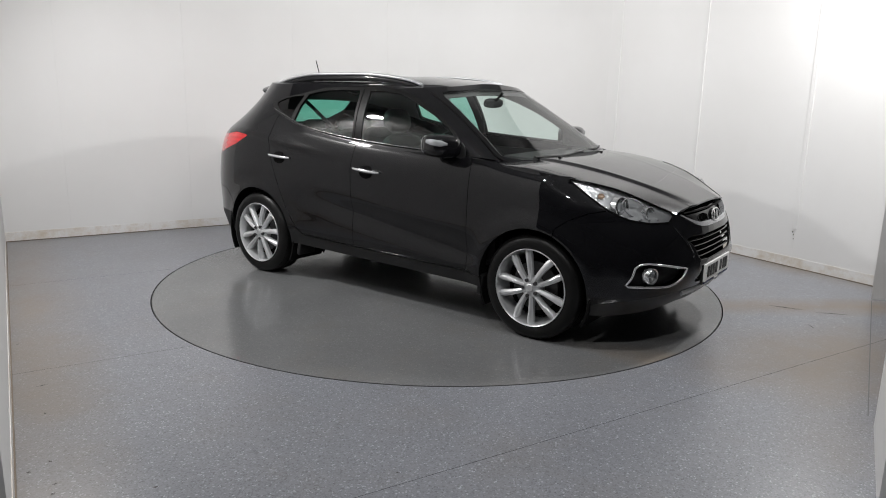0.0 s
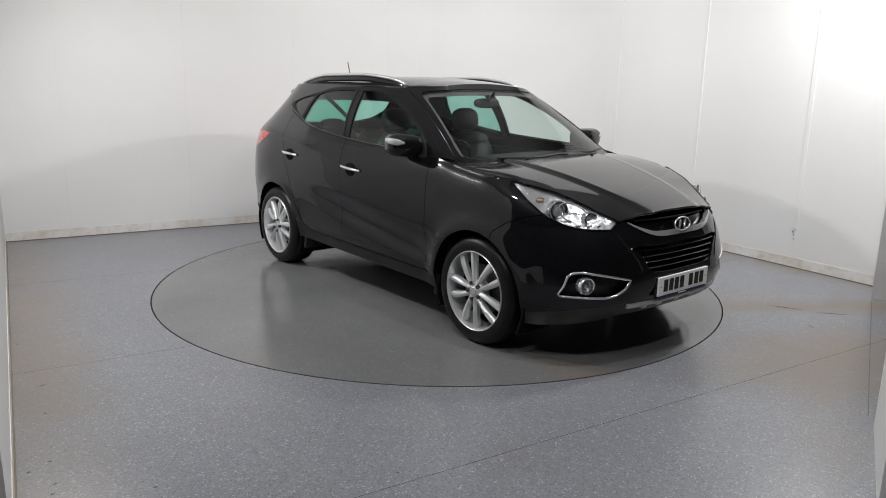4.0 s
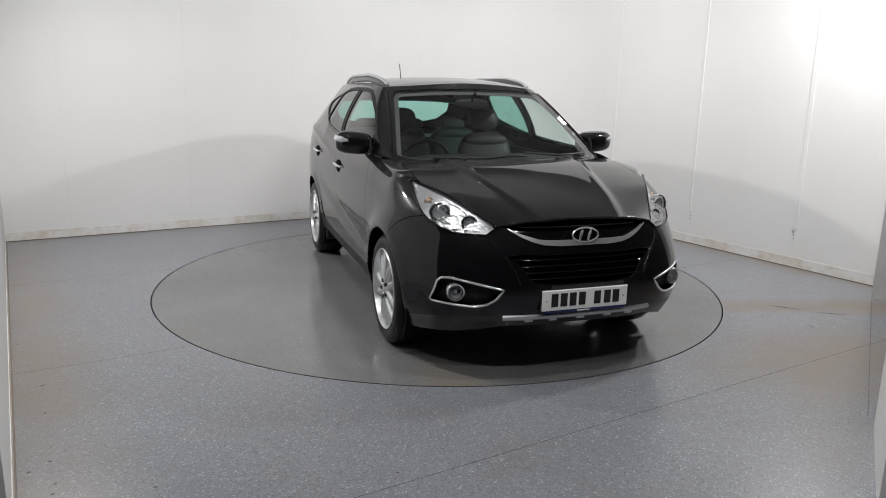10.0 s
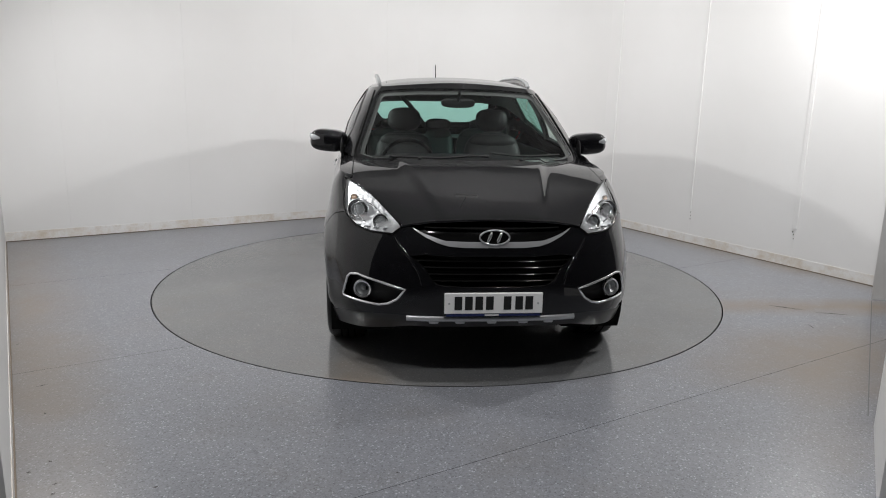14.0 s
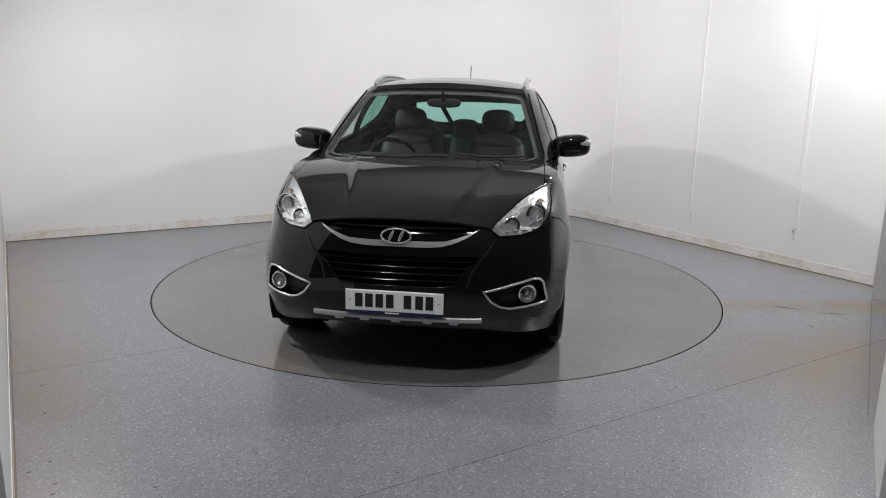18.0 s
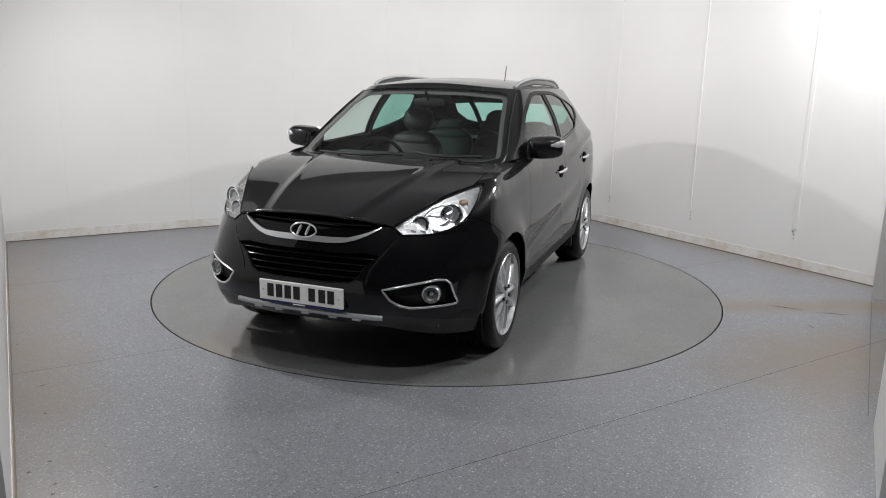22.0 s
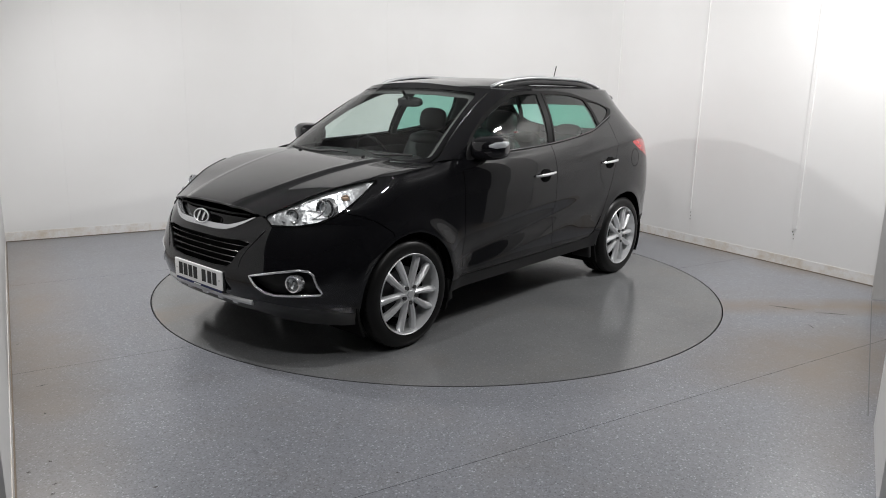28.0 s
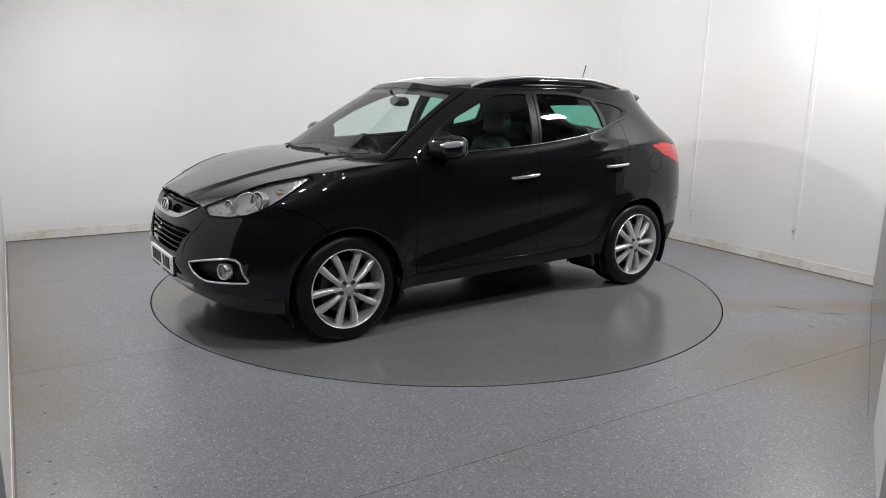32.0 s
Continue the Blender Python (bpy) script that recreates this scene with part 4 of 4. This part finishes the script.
    return front


def build_lamps(car, low):
    nose = lambda x, y, z: x - 1.4
    us = np.linspace(0, 1, 37)
    lo = np.array(LAMP_LOW)
    run = np.concatenate([[0], np.cumsum(np.hypot(*np.diff(lo, axis=0).T))])
    run /= run[-1]
    lx, lz = np.interp(us, run, lo[:, 0]), np.interp(us, run, lo[:, 1])
    bottom = np.array([(x, side_at(x, z), z) for x, z in zip(lx, lz)])
    plan = np.linspace(0, 1, 37)[:, None] * (np.array([1.50, 0.79]) - np.array([2.048, 0.482])) + np.array([2.048, 0.482])
    top_z = hood(plan[:, 0], plan[:, 1]) - 0.003
    top = np.column_stack([plan, top_z])
    bottom[0], bottom[-1] = top[0], top[-1] + np.array([0, 0.005, -0.004])
    vs = np.linspace(0, 1, 13)
    grid = np.array([[t * (1 - v) + b * v for v in vs] for t, b in zip(top, bottom)])
    bulge = 0.016 * np.sin(np.pi * us)[:, None] ** 0.7 * np.sin(np.pi * vs)[None, :] ** 0.8
    away = np.array([0.72, 0.62, 0.30])
    glass = (grid + bulge[:, :, None] * away).reshape(-1, 3)
    bowl = (grid - (0.022 * np.sin(np.pi * us)[:, None] ** 0.5 + 0 * bulge)[:, :, None] * away).reshape(-1, 3)
    quads = lattice(37, 13)
    rim = [tuple(p) for p in top] + [tuple(p) for p in bottom[::-1]]
    for side, s in (("L", 1), ("R", -1)):
        lamp = new("headlamp")
        lamp.parent = car
        lamp["label"] = "clear swept-back headlamp with projector and amber indicator"
        panel("lens", (glass, quads), LENS, lamp, side, thick=0, label="clear lens")
        panel("reflector", (bowl, quads), REFLECT, lamp, side, thick=0.003, label="bright silver reflector")
        bar("lamp_bezel", [(x, s * y, z) for x, y, z in rim[1:-1]], 0.006, 0.006, GLOSS, lamp, "gloss black lamp bezel", closed=True, up=(0.7, 0.7 * s, 0))
        look_out = (0.93, 0.30 * s, 0.12)
        for nm, at, r in (("projector", (1.832, 0.722, 0.893), 0.060), ("high_beam", (1.962, 0.598, 0.850), 0.044)):
            p = aim((at[0] - 0.024, (at[1] - 0.010) * s, at[2] - 0.004), look_out)
            bm = bmesh.new()
            turned(bm, [(r * 0.90, -0.004), (r * 0.93, 0.010), (r, 0.008), (r * 1.03, -0.03)], p, 36)
            part(nm + "_ring", bm, CHROME, lamp, "chrome ring", smooth=True)
            bm = bmesh.new()
            turned(bm, [(r * 0.60, -0.012), (r * 0.70, -0.004), (r * 0.91, 0.002)], p, 36)
            part(nm + "_shroud", bm, DIM, lamp, "dark chrome shroud", smooth=True)
            bm = bmesh.new()
            turned(bm, [(r * 0.58, -0.02), (r * 0.60, 0.004), (r * 0.66, 0.006), (r * 0.68, -0.01)], p, 36)
            part(nm + "_collar", bm, CHROME, lamp, "chrome collar", smooth=True)
            bm = bmesh.new()
            k = r * 0.62
            turned(bm, [(k * math.sin(a), k * 0.6 * math.cos(a) - 0.02) for a in np.linspace(0.001, 1.57, 8)], p, 28)
            part(nm + "_lens", bm, BULB, lamp, "glass projector lens", smooth=True)
        p = aim((1.866, s * 0.658, 0.882), (0.86, 0.48 * s, 0.17)) @ Matrix.Rotation(radians(24 * s), 4, "Z")
        bar("lamp_oval", [p @ Vector((0.088 * math.cos(a), 0.050 * math.sin(a), 0.0)) for a in np.linspace(0, 2 * math.pi, 36, endpoint=False)], 0.004, 0.004, CHROME, lamp, "oval chrome ring", closed=True, up=(0.86, 0.48 * s, 0.17))
        bm = bmesh.new()
        turned(bm, [(0.0001, -0.016), (0.014, -0.012), (0.024, 0.0), (0.027, 0.003), (0.028, -0.004)], aim((1.688, s * 0.736, 0.932), (0.82, 0.53 * s, 0.2)), 24)
        part("side_bowl", bm, CHROME, lamp, "small chrome bowl", smooth=True)
        bm = bmesh.new()
        blob(bm, (0.020, 0.011, 0.012), (1.686, s * 0.736, 0.936), Matrix.Rotation(radians(-35 * s), 4, "Z"))
        part("indicator", bm, AMBER, lamp, "amber indicator bulb", smooth=True)
        for k in range(4):
            bm = bmesh.new()
            y = 0.56 + 0.05 * k
            rounded(bm, (0.012, 0.036, 0.010), (nose_at(y, 0.815) - 0.028, s * y, 0.815), r=0.003, seg=1)
            part("reflector_facet", bm, CHROME, lamp)
        # fog lamp in its chrome-framed recess
        fog = new("fog_lamp")
        fog.parent = car
        fog["label"] = "round fog lamp in a chrome-framed black recess"
        panel("recess", cut(low, lambda x, y, z: x - 1.6, poly_yz(FOG, 0.01)), TRIM, fog, side, out=-0.05, thick=0.003)
        edge = []
        pts = FOG + FOG[:1]
        for (y0, z0), (y1, z1) in zip(pts, pts[1:]):
            n = max(1, int(math.hypot(y1 - y0, z1 - z0) / 0.02))
            edge += [(y0 + (y1 - y0) * k / n, z0 + (z1 - z0) * k / n) for k in range(n)]
        bar("chrome_frame", [(nose_at(y, z) - 0.001, s * y, z) for y, z in edge], 0.007, 0.007, CHROME, fog, "chrome frame", closed=True, up=(1, 0.6 * s, 0))
        p = aim((nose_at(0.685, 0.493) - 0.03, s * 0.685, 0.493), (0.96, 0.25 * s, 0))
        bm = bmesh.new()
        turned(bm, [(0.038, -0.03), (0.040, 0.012), (0.047, 0.014), (0.052, 0.004), (0.052, -0.03)], p, 36)
        part("fog_ring", bm, CHROME, fog, smooth=True)
        bm = bmesh.new()
        turned(bm, [(0.039 * math.sin(a), 0.016 * math.cos(a) - 0.004) for a in np.linspace(0.001, 1.57, 7)], p, 28)
        part("fog_glass", bm, LENS, fog, smooth=True)
        bm = bmesh.new()
        turned(bm, [(0.0001, -0.028), (0.02, -0.024), (0.038, -0.004)], p, 28)
        part("fog_reflector", bm, REFLECT, fog, smooth=True)
        bm = bmesh.new()
        turned(bm, [(0.0001, 0.004), (0.008, 0.002), (0.011, -0.02)], p, 16)
        part("fog_bulb", bm, SATIN, fog, smooth=True)


def build_trim(car):
    for s in (1, -1):
        side = lambda x, z, o=0.0: (x, s * (side_at(x, z) + o), z)
        # door handles in their cups
        for xa, za, xb, zb in ((0.055, 0.956, -0.205, 0.972), (-0.895, 0.996, -1.148, 1.009)):
            h = new("door_handle")
            h.parent = car
            h["label"] = "chrome door handle over a dark cup"
            t = np.linspace(0, 1, 13)
            bar("grip", [side(xa + (xb - xa) * k, za + (zb - za) * k, 0.008 + 0.022 * math.sin(math.pi * k) ** 0.5) for k in t], 0.009, 0.0125, CHROME, h, "chrome grip", taper=[0.6 + 0.4 * math.sin(math.pi * k) ** 0.6 for k in t])
            # The cup's shade is a near-black oval set slightly proud of the door.
            bm = bmesh.new()
            xm, zm = (xa + xb) / 2 - 0.005, (za + zb) / 2 - 0.004
            blob(bm, (0.064, 0.009, 0.048), side(xm, zm - 0.007, 0.003), None, 2.2)
            part("cup", bm, GAP, h, "dark oval standing for the shaded cup", smooth=True)
            bm = bmesh.new()
            blob(bm, (0.010, 0.008, 0.010), side(xb + 0.02, zb, 0.012), None, 2.2, 12, 8)
            part("lock_cap", bm, CHROME, h, smooth=True)
        # bright line under the windows; along the sills a bar replaces an edge reflection
        xs = np.linspace(0.66, -1.22, 40)
        bar("waist_moulding", [side(x, float(belt_z(x)) + 0.012 + 0.004 * (x < -0.9), 0.002) for x in xs], 0.004, 0.005, DIM, car, "thin dark chrome window moulding")
        run = [(x, 0.366 + (0.82 - x) * 0.0175) for x in np.linspace(0.86, -0.74, 18)] + [(-0.80, 0.402), (-0.85, 0.434), (-0.895, 0.487), (-0.935, 0.548)]
        bar("sill_moulding", [side(x, z, 0.002) for x, z in run], 0.003, 0.004, GLOSS, car, "thin gloss black line standing for the sill edge's reflection")
        # roof rails on their feet
        p = spline([(0.175, 0.572, 1.578), (0.06, 0.580, 1.612), (-0.40, 0.592, 1.653), (-0.90, 0.588, 1.650), (-1.25, 0.565, 1.612), (-1.42, 0.545, 1.575)], 40)
        rail = bar("roof_rail", [(x, s * y, z) for x, y, z in p], 0.016, 0.012, SATIN, car, "satin silver roof rail", taper=[0.75] + [1.0] * 38 + [0.75])
        bar("rail_base", [(x, s * (y - 0.004), z - 0.030) for x, y, z in p[1:-1]], 0.013, 0.024, PAINT, rail, "black base under the rail", taper=[0.4, 0.7] + [1.0] * 34 + [0.7, 0.4])
        bar("door_gap", [side(-0.238 - 0.062 * k / 7, 1.17 + 0.37 * k / 7, 0.001) for k in range(8)], 0.003, 0.003, GAP, car, up=(0, 1, 0))
        # door mirror
        mir = new("door_mirror")
        mir.parent = car
        mir["label"] = "gloss black door mirror with a clear indicator strip"
        bm = bmesh.new()
        hm = Matrix.Translation((0.632, s * 0.932, 1.186)) @ Matrix.Rotation(radians(15 * s), 4, "Z") @ Matrix.Rotation(radians(4 * s), 4, "X")
        hs = (0.100, 0.125, 0.077)
        blob(bm, hs, (0, 0, 0), hm, 3.1, 40, 24)
        part("housing", bm, PAINT, mir, smooth=True)
        bm = bmesh.new()
        blob(bm, (0.006, 0.098, 0.066), (0, 0, 0), hm @ Matrix.Translation((-0.098, 0, 0)), 3.2, 32, 12)
        part("mirror_glass", bm, CHROME, mir, "silvered mirror glass", smooth=True)
        e = 2 / 3.1
        line = []
        for k in range(14):
            a = radians(8 + 84 * k / 13)
            line.append(hm @ Vector((1.0 * hs[0] * math.cos(a) ** e if a < math.pi / 2 else -0.1 * hs[0], s * hs[1] * 1.0 * math.sin(a) ** e, 0.016 + 0.008 * k / 13)))
        bar("indicator_strip", line, 0.008, 0.020, BULB, mir, "clear indicator strip", taper=[0.35, 0.55, 0.75] + [1.0] * 9 + [0.85, 0.6])
        bar("mirror_arm", spline([(0.70, s * 0.80, 1.145), (0.66, s * 0.85, 1.14), (0.63, s * 0.90, 1.145)], 8), 0.03, 0.018, TRIM, mir)
        bm = bmesh.new()
        blob(bm, (0.062, 0.012, 0.085), (0.70, s * (side_at(0.70, 1.13) - 0.002), 1.135), Matrix.Rotation(radians(4 * s), 4, "Z"), 2.2)
        part("mirror_base", bm, TRIM, mir, "black plastic mirror base", smooth=True)
        # mud flaps, arch liners
        for x, y, z, h in ((0.925, 0.79, 0.285, 0.14), (-0.86, 0.78, 0.255, 0.10)):
            bm = bmesh.new()
            rounded(bm, (0.035, 0.17, h), (x, s * y, z), Matrix.Rotation(radians(10), 4, "Y"), r=0.01, seg=2)
            part("mud_flap", bm, TRIM, car)
        for x0, r in ((HUB_X, 0.386), (-HUB_X, 0.391)):
            bm = bmesh.new()
            ring = []
            for k in range(29):
                a = radians(-28 + 236 * k / 28)
                ring.append([bm.verts.new((x0 + (r + o) * math.cos(a), s * y, HUB_Z + (r + o) * math.sin(a))) for y, o in ((0.872, 0.004), (0.872, 0.02), (0.52, 0.02), (0.50, 0.0), (0.50, -0.3), (0.49, -0.3), (0.49, 0.022))])
            for p, q in zip(ring, ring[1:]):
                for i in range(6):
                    bm.faces.new((p[i], p[i + 1], q[i + 1], q[i]))
            part("arch_liner", bm, GAP, car, "black wheel arch liner")
    # aerial, spoiler, wipers, underside
    bar("aerial", [(-1.475, 0, 1.63), (-1.49, 0, 1.655), (-1.512, 0, 1.72), (-1.535, 0, 1.787)], 0.004, 0.004, GAP, car, "thin black roof aerial", up=(0, 1, 0))
    bm = bmesh.new()
    blob(bm, (0.035, 0.022, 0.02), (-1.475, 0, 1.632), None, 2.2)
    part("aerial_base", bm, TRIM, car, smooth=True)
    wing = spline([(-1.50, -0.53, 1.487), (-1.585, -0.47, 1.52), (-1.66, -0.27, 1.550), (-1.68, 0, 1.557), (-1.66, 0.27, 1.550), (-1.585, 0.47, 1.52), (-1.50, 0.53, 1.487)], 31)
    bar("rear_spoiler", wing, 0.105, 0.026, PAINT, car, "black roof spoiler", steps=12, taper=[0.6] + [0.75 + 0.25 * math.sin(math.pi * k / 30) for k in range(1, 30)] + [0.6])
    for pts in ([(1.10, -0.52, 1.122), (1.155, -0.20, 1.118), (1.155, 0.02, 1.132), (1.14, 0.12, 1.128)], [(1.03, 0.16, 1.142), (1.10, 0.38, 1.13), (1.03, 0.62, 1.136)]):
        bar("wiper", spline(pts, 16), 0.008, 0.008, INK, car, "black windscreen wiper")
    for y in (-0.33, 0.33):
        bm = bmesh.new()
        blob(bm, (0.014, 0.011, 0.007), (1.185, y, float(hood(np.asarray(1.185), np.asarray(y))) + 0.004), None, 2.2, 14, 8)
        part("washer_jet", bm, TRIM, car, "small black washer jet", smooth=True)
    gx, gy = np.meshgrid(np.linspace(-2.2, 2.2, 89), np.linspace(-0.9, 0.9, 61), indexing="ij")
    v = np.stack([gx, gy, 0 * gx + 0.305], -1).reshape(-1, 3)
    tray = cut((v, lattice(89, 61)), lambda x, y, z: inside(x, y, z, False) * 0.3 - 0.012, lambda x, y, z: np.maximum(np.minimum(np.abs(x - HUB_X), np.abs(x + HUB_X)) - 0.40, 0.52 - np.abs(y)))
    panel("undertray", tray, LIP, car, "L", thick=0.01, label="black undertray")
    for s in (1, -1):
        run = []
        for k in range(20):
            z = 1.095 + 0.435 * k / 19
            y = np.interp(z, [1.095, 1.13, 1.53], [0.735, 0.748, 0.612])
            x = 0.6
            for _ in range(4):
                w = float(half_width(np.asarray(x), np.asarray(z)))
                x = float(screen_x(z)) - 0.9 + 0.9 * max(0.0, 1 - (y / w) ** 4.5) ** (1 / 4.5)
            run.append((x, s * y, z))
        bar("windscreen_seal", run, 0.008, 0.008, GLOSS, car, "black rubber windscreen seal", up=(0, 1, 0))
    bm = bmesh.new()
    rounded(bm, (3.5, 1.30, 0.11), (-0.03, 0, 0.355), r=0.04)
    part("underside", bm, GAP, car, "dark underside")
    for x in (HUB_X, -HUB_X):
        bar("axle", [(x, -0.72, HUB_Z), (x, 0.72, HUB_Z)], 0.03, 0.03, STEEL, car, up=(0, 0, 1))


def build_cabin(car):
    cab = new("cabin")
    cab.parent = car
    cab["label"] = "dark interior with black leather seats"
    bm = bmesh.new()
    for y in (0.80, -0.80):
        box(bm, (2.35, 0.02, 0.62), (-0.18, y, 0.75))
    box(bm, (2.35, 1.6, 0.03), (-0.18, 0, 0.42))
    box(bm, (0.03, 1.5, 0.55), (1.0, 0, 0.75))
    box(bm, (0.75, 1.3, 0.03), (-1.65, 0, 1.08))
    for y in (0.74, -0.74):
        box(bm, (0.5, 0.02, 0.72), (-1.50, y * 0.95, 0.86))
    box(bm, (0.02, 1.2, 0.66), (-1.82, 0, 0.82))
    part("tub", bm, LEATHER, cab)
    prof = [(0.42, 0.70), (0.46, 0.93), (0.54, 0.995), (0.66, 1.01), (0.85, 1.035), (1.02, 1.045), (1.10, 1.04)]
    bm = bmesh.new()
    rows = [[bm.verts.new((x, y, z - 0.02 * (abs(y) / 0.75) ** 4)) for x, z in prof] for y in np.linspace(-0.76, 0.76, 15)]
    for p, q in zip(rows, rows[1:]):
        for i in range(len(prof) - 1):
            bm.faces.new((p[i], p[i + 1], q[i + 1], q[i]))
    part("dashboard", bm, DASH, cab, "black soft dashboard", smooth=True)
    bm = bmesh.new()
    blob(bm, (0.10, 0.17, 0.035), (0.66, -0.37, 1.03), None, 2.4)
    part("instrument_hood", bm, LEATHER, cab, smooth=True)
    bm = bmesh.new()
    blob(bm, (0.06, 0.10, 0.022), (0.72, 0.0, 1.045), None, 2.4)
    part("clock_hood", bm, LEATHER, cab, smooth=True)
    wheel = Matrix.Translation((0.44, -0.37, 1.02)) @ Matrix.Rotation(radians(-64), 4, "Y")
    rim = [wheel @ Vector((0.185 * math.cos(a), 0.185 * math.sin(a), 0)) for a in np.linspace(0, 2 * math.pi, 40, endpoint=False)]
    sw = bar("steering_wheel", rim, 0.014, 0.014, GLOSS, cab, "black leather steering wheel", steps=10, closed=True, up=tuple(wheel.to_3x3() @ Vector((0, 0, 1))))
    bm = bmesh.new()
    blob(bm, (0.06, 0.075, 0.02), (0, 0, 0), wheel, 2.4)
    part("wheel_boss", bm, LEATHER, sw, smooth=True)
    for a in (0.2, math.pi - 0.2, -math.pi / 2):
        bar("wheel_arm", [wheel @ Vector((0.05 * math.sin(a), 0.05 * math.cos(a), 0)), wheel @ Vector((0.178 * math.sin(a), 0.178 * math.cos(a), 0))], 0.018, 0.008, SATIN, sw)

    def seat(x, y, wide):
        st = new("seat")
        st.parent = cab
        st["label"] = "black leather seat with headrest"
        bm = bmesh.new()
        blob(bm, (0.27, 0.25 * wide, 0.09), (x + 0.18, y, 0.62), None, 3.0)
        part("cushion", bm, LEATHER, st, smooth=True)
        bm = bmesh.new()
        blob(bm, (0.075, 0.245 * wide, 0.32), (x - 0.12, y, 0.90), Matrix.Rotation(radians(-18), 4, "Y"), 3.2)
        part("backrest", bm, LEATHER, st, smooth=True)
        bm = bmesh.new()
        blob(bm, (0.05, 0.20 * wide, 0.06), (x - 0.165, y, 1.135), Matrix.Rotation(radians(-18), 4, "Y"), 2.6)
        part("shoulder", bm, LEATHER, st, smooth=True)
        return st

    for y in (0.365, -0.365):
        st = seat(0.0, y, 1.0)
        bm = bmesh.new()
        blob(bm, (0.055, 0.135, 0.095), (-0.235, y, 1.305), Matrix.Rotation(radians(-12), 4, "Y"), 2.8)
        part("headrest", bm, LEATHER, st, smooth=True)
        for o in (-0.05, 0.05):
            bar("headrest_post", [(-0.20, y + o, 1.14), (-0.225, y + o, 1.26)], 0.006, 0.006, STEEL, st, up=(0, 1, 0))
    for y, wd in ((0.42, 1.05), (0.0, 0.6), (-0.42, 1.05)):
        st = seat(-0.92, y, wd)
        bm = bmesh.new()
        blob(bm, (0.045, 0.12, 0.055), (-1.13, y, 1.225), Matrix.Rotation(radians(-14), 4, "Y"), 2.8)
        part("headrest", bm, LEATHER, st, smooth=True)
    bar("seat_belt", [(-1.42, -0.36, 1.51), (-1.33, -0.24, 1.37), (-1.20, -0.11, 1.19)], 0.022, 0.003, INK, cab, "black webbing rear seat belt", up=(1, 0, 0.4))
    bm = bmesh.new()
    blob(bm, (0.022, 0.125, 0.036), (0.42, 0, 1.455), Matrix.Rotation(radians(10), 4, "Y"), 3.0)
    mi = part("inside_mirror", bm, LEATHER, cab, "black inside mirror", smooth=True)
    bar("mirror_stalk", [(0.44, 0, 1.47), (0.50, 0, 1.535)], 0.01, 0.01, INK, mi, up=(0, 1, 0))


def build_car():
    car = thing("car", "gloss black compact SUV with silver alloy wheels, parked on the turntable", "car")
    _, low = build_body(car)
    build_front(car, low)
    build_lamps(car, low)
    build_trim(car)
    build_cabin(car)
    w = build_wheel(car)
    w.matrix_basis = pose(HUB_X, 0.895, HUB_Z, 0, 36, 0)
    copy_part(w, pose(-HUB_X, 0.89, HUB_Z, 0, 40, 0))
    copy_part(w, pose(HUB_X, -0.895, HUB_Z, 0, 23, 180))
    copy_part(w, pose(-HUB_X, -0.89, HUB_Z, 0, 47, 180))
    return car


car = build_car()


# ---------------------------------------------------------------- what moves
def motions():
    rows_car, rows_disc = [], []
    for k in range(17):
        t = 2.0 * k
        a = -37.038 - 3.3837 * t
        c, s = math.cos(radians(a)), math.sin(radians(a))
        rows_car.append((t, pose(0.0211 * c - 0.0796 * s, 0.0211 * s + 0.0796 * c, 0, 0, 0, a)))
        rows_disc.append((t, pose(0, 0, 0, 0, 0, a)))
    walk(car, rows_car)
    walk(turntable, rows_disc)


motions()
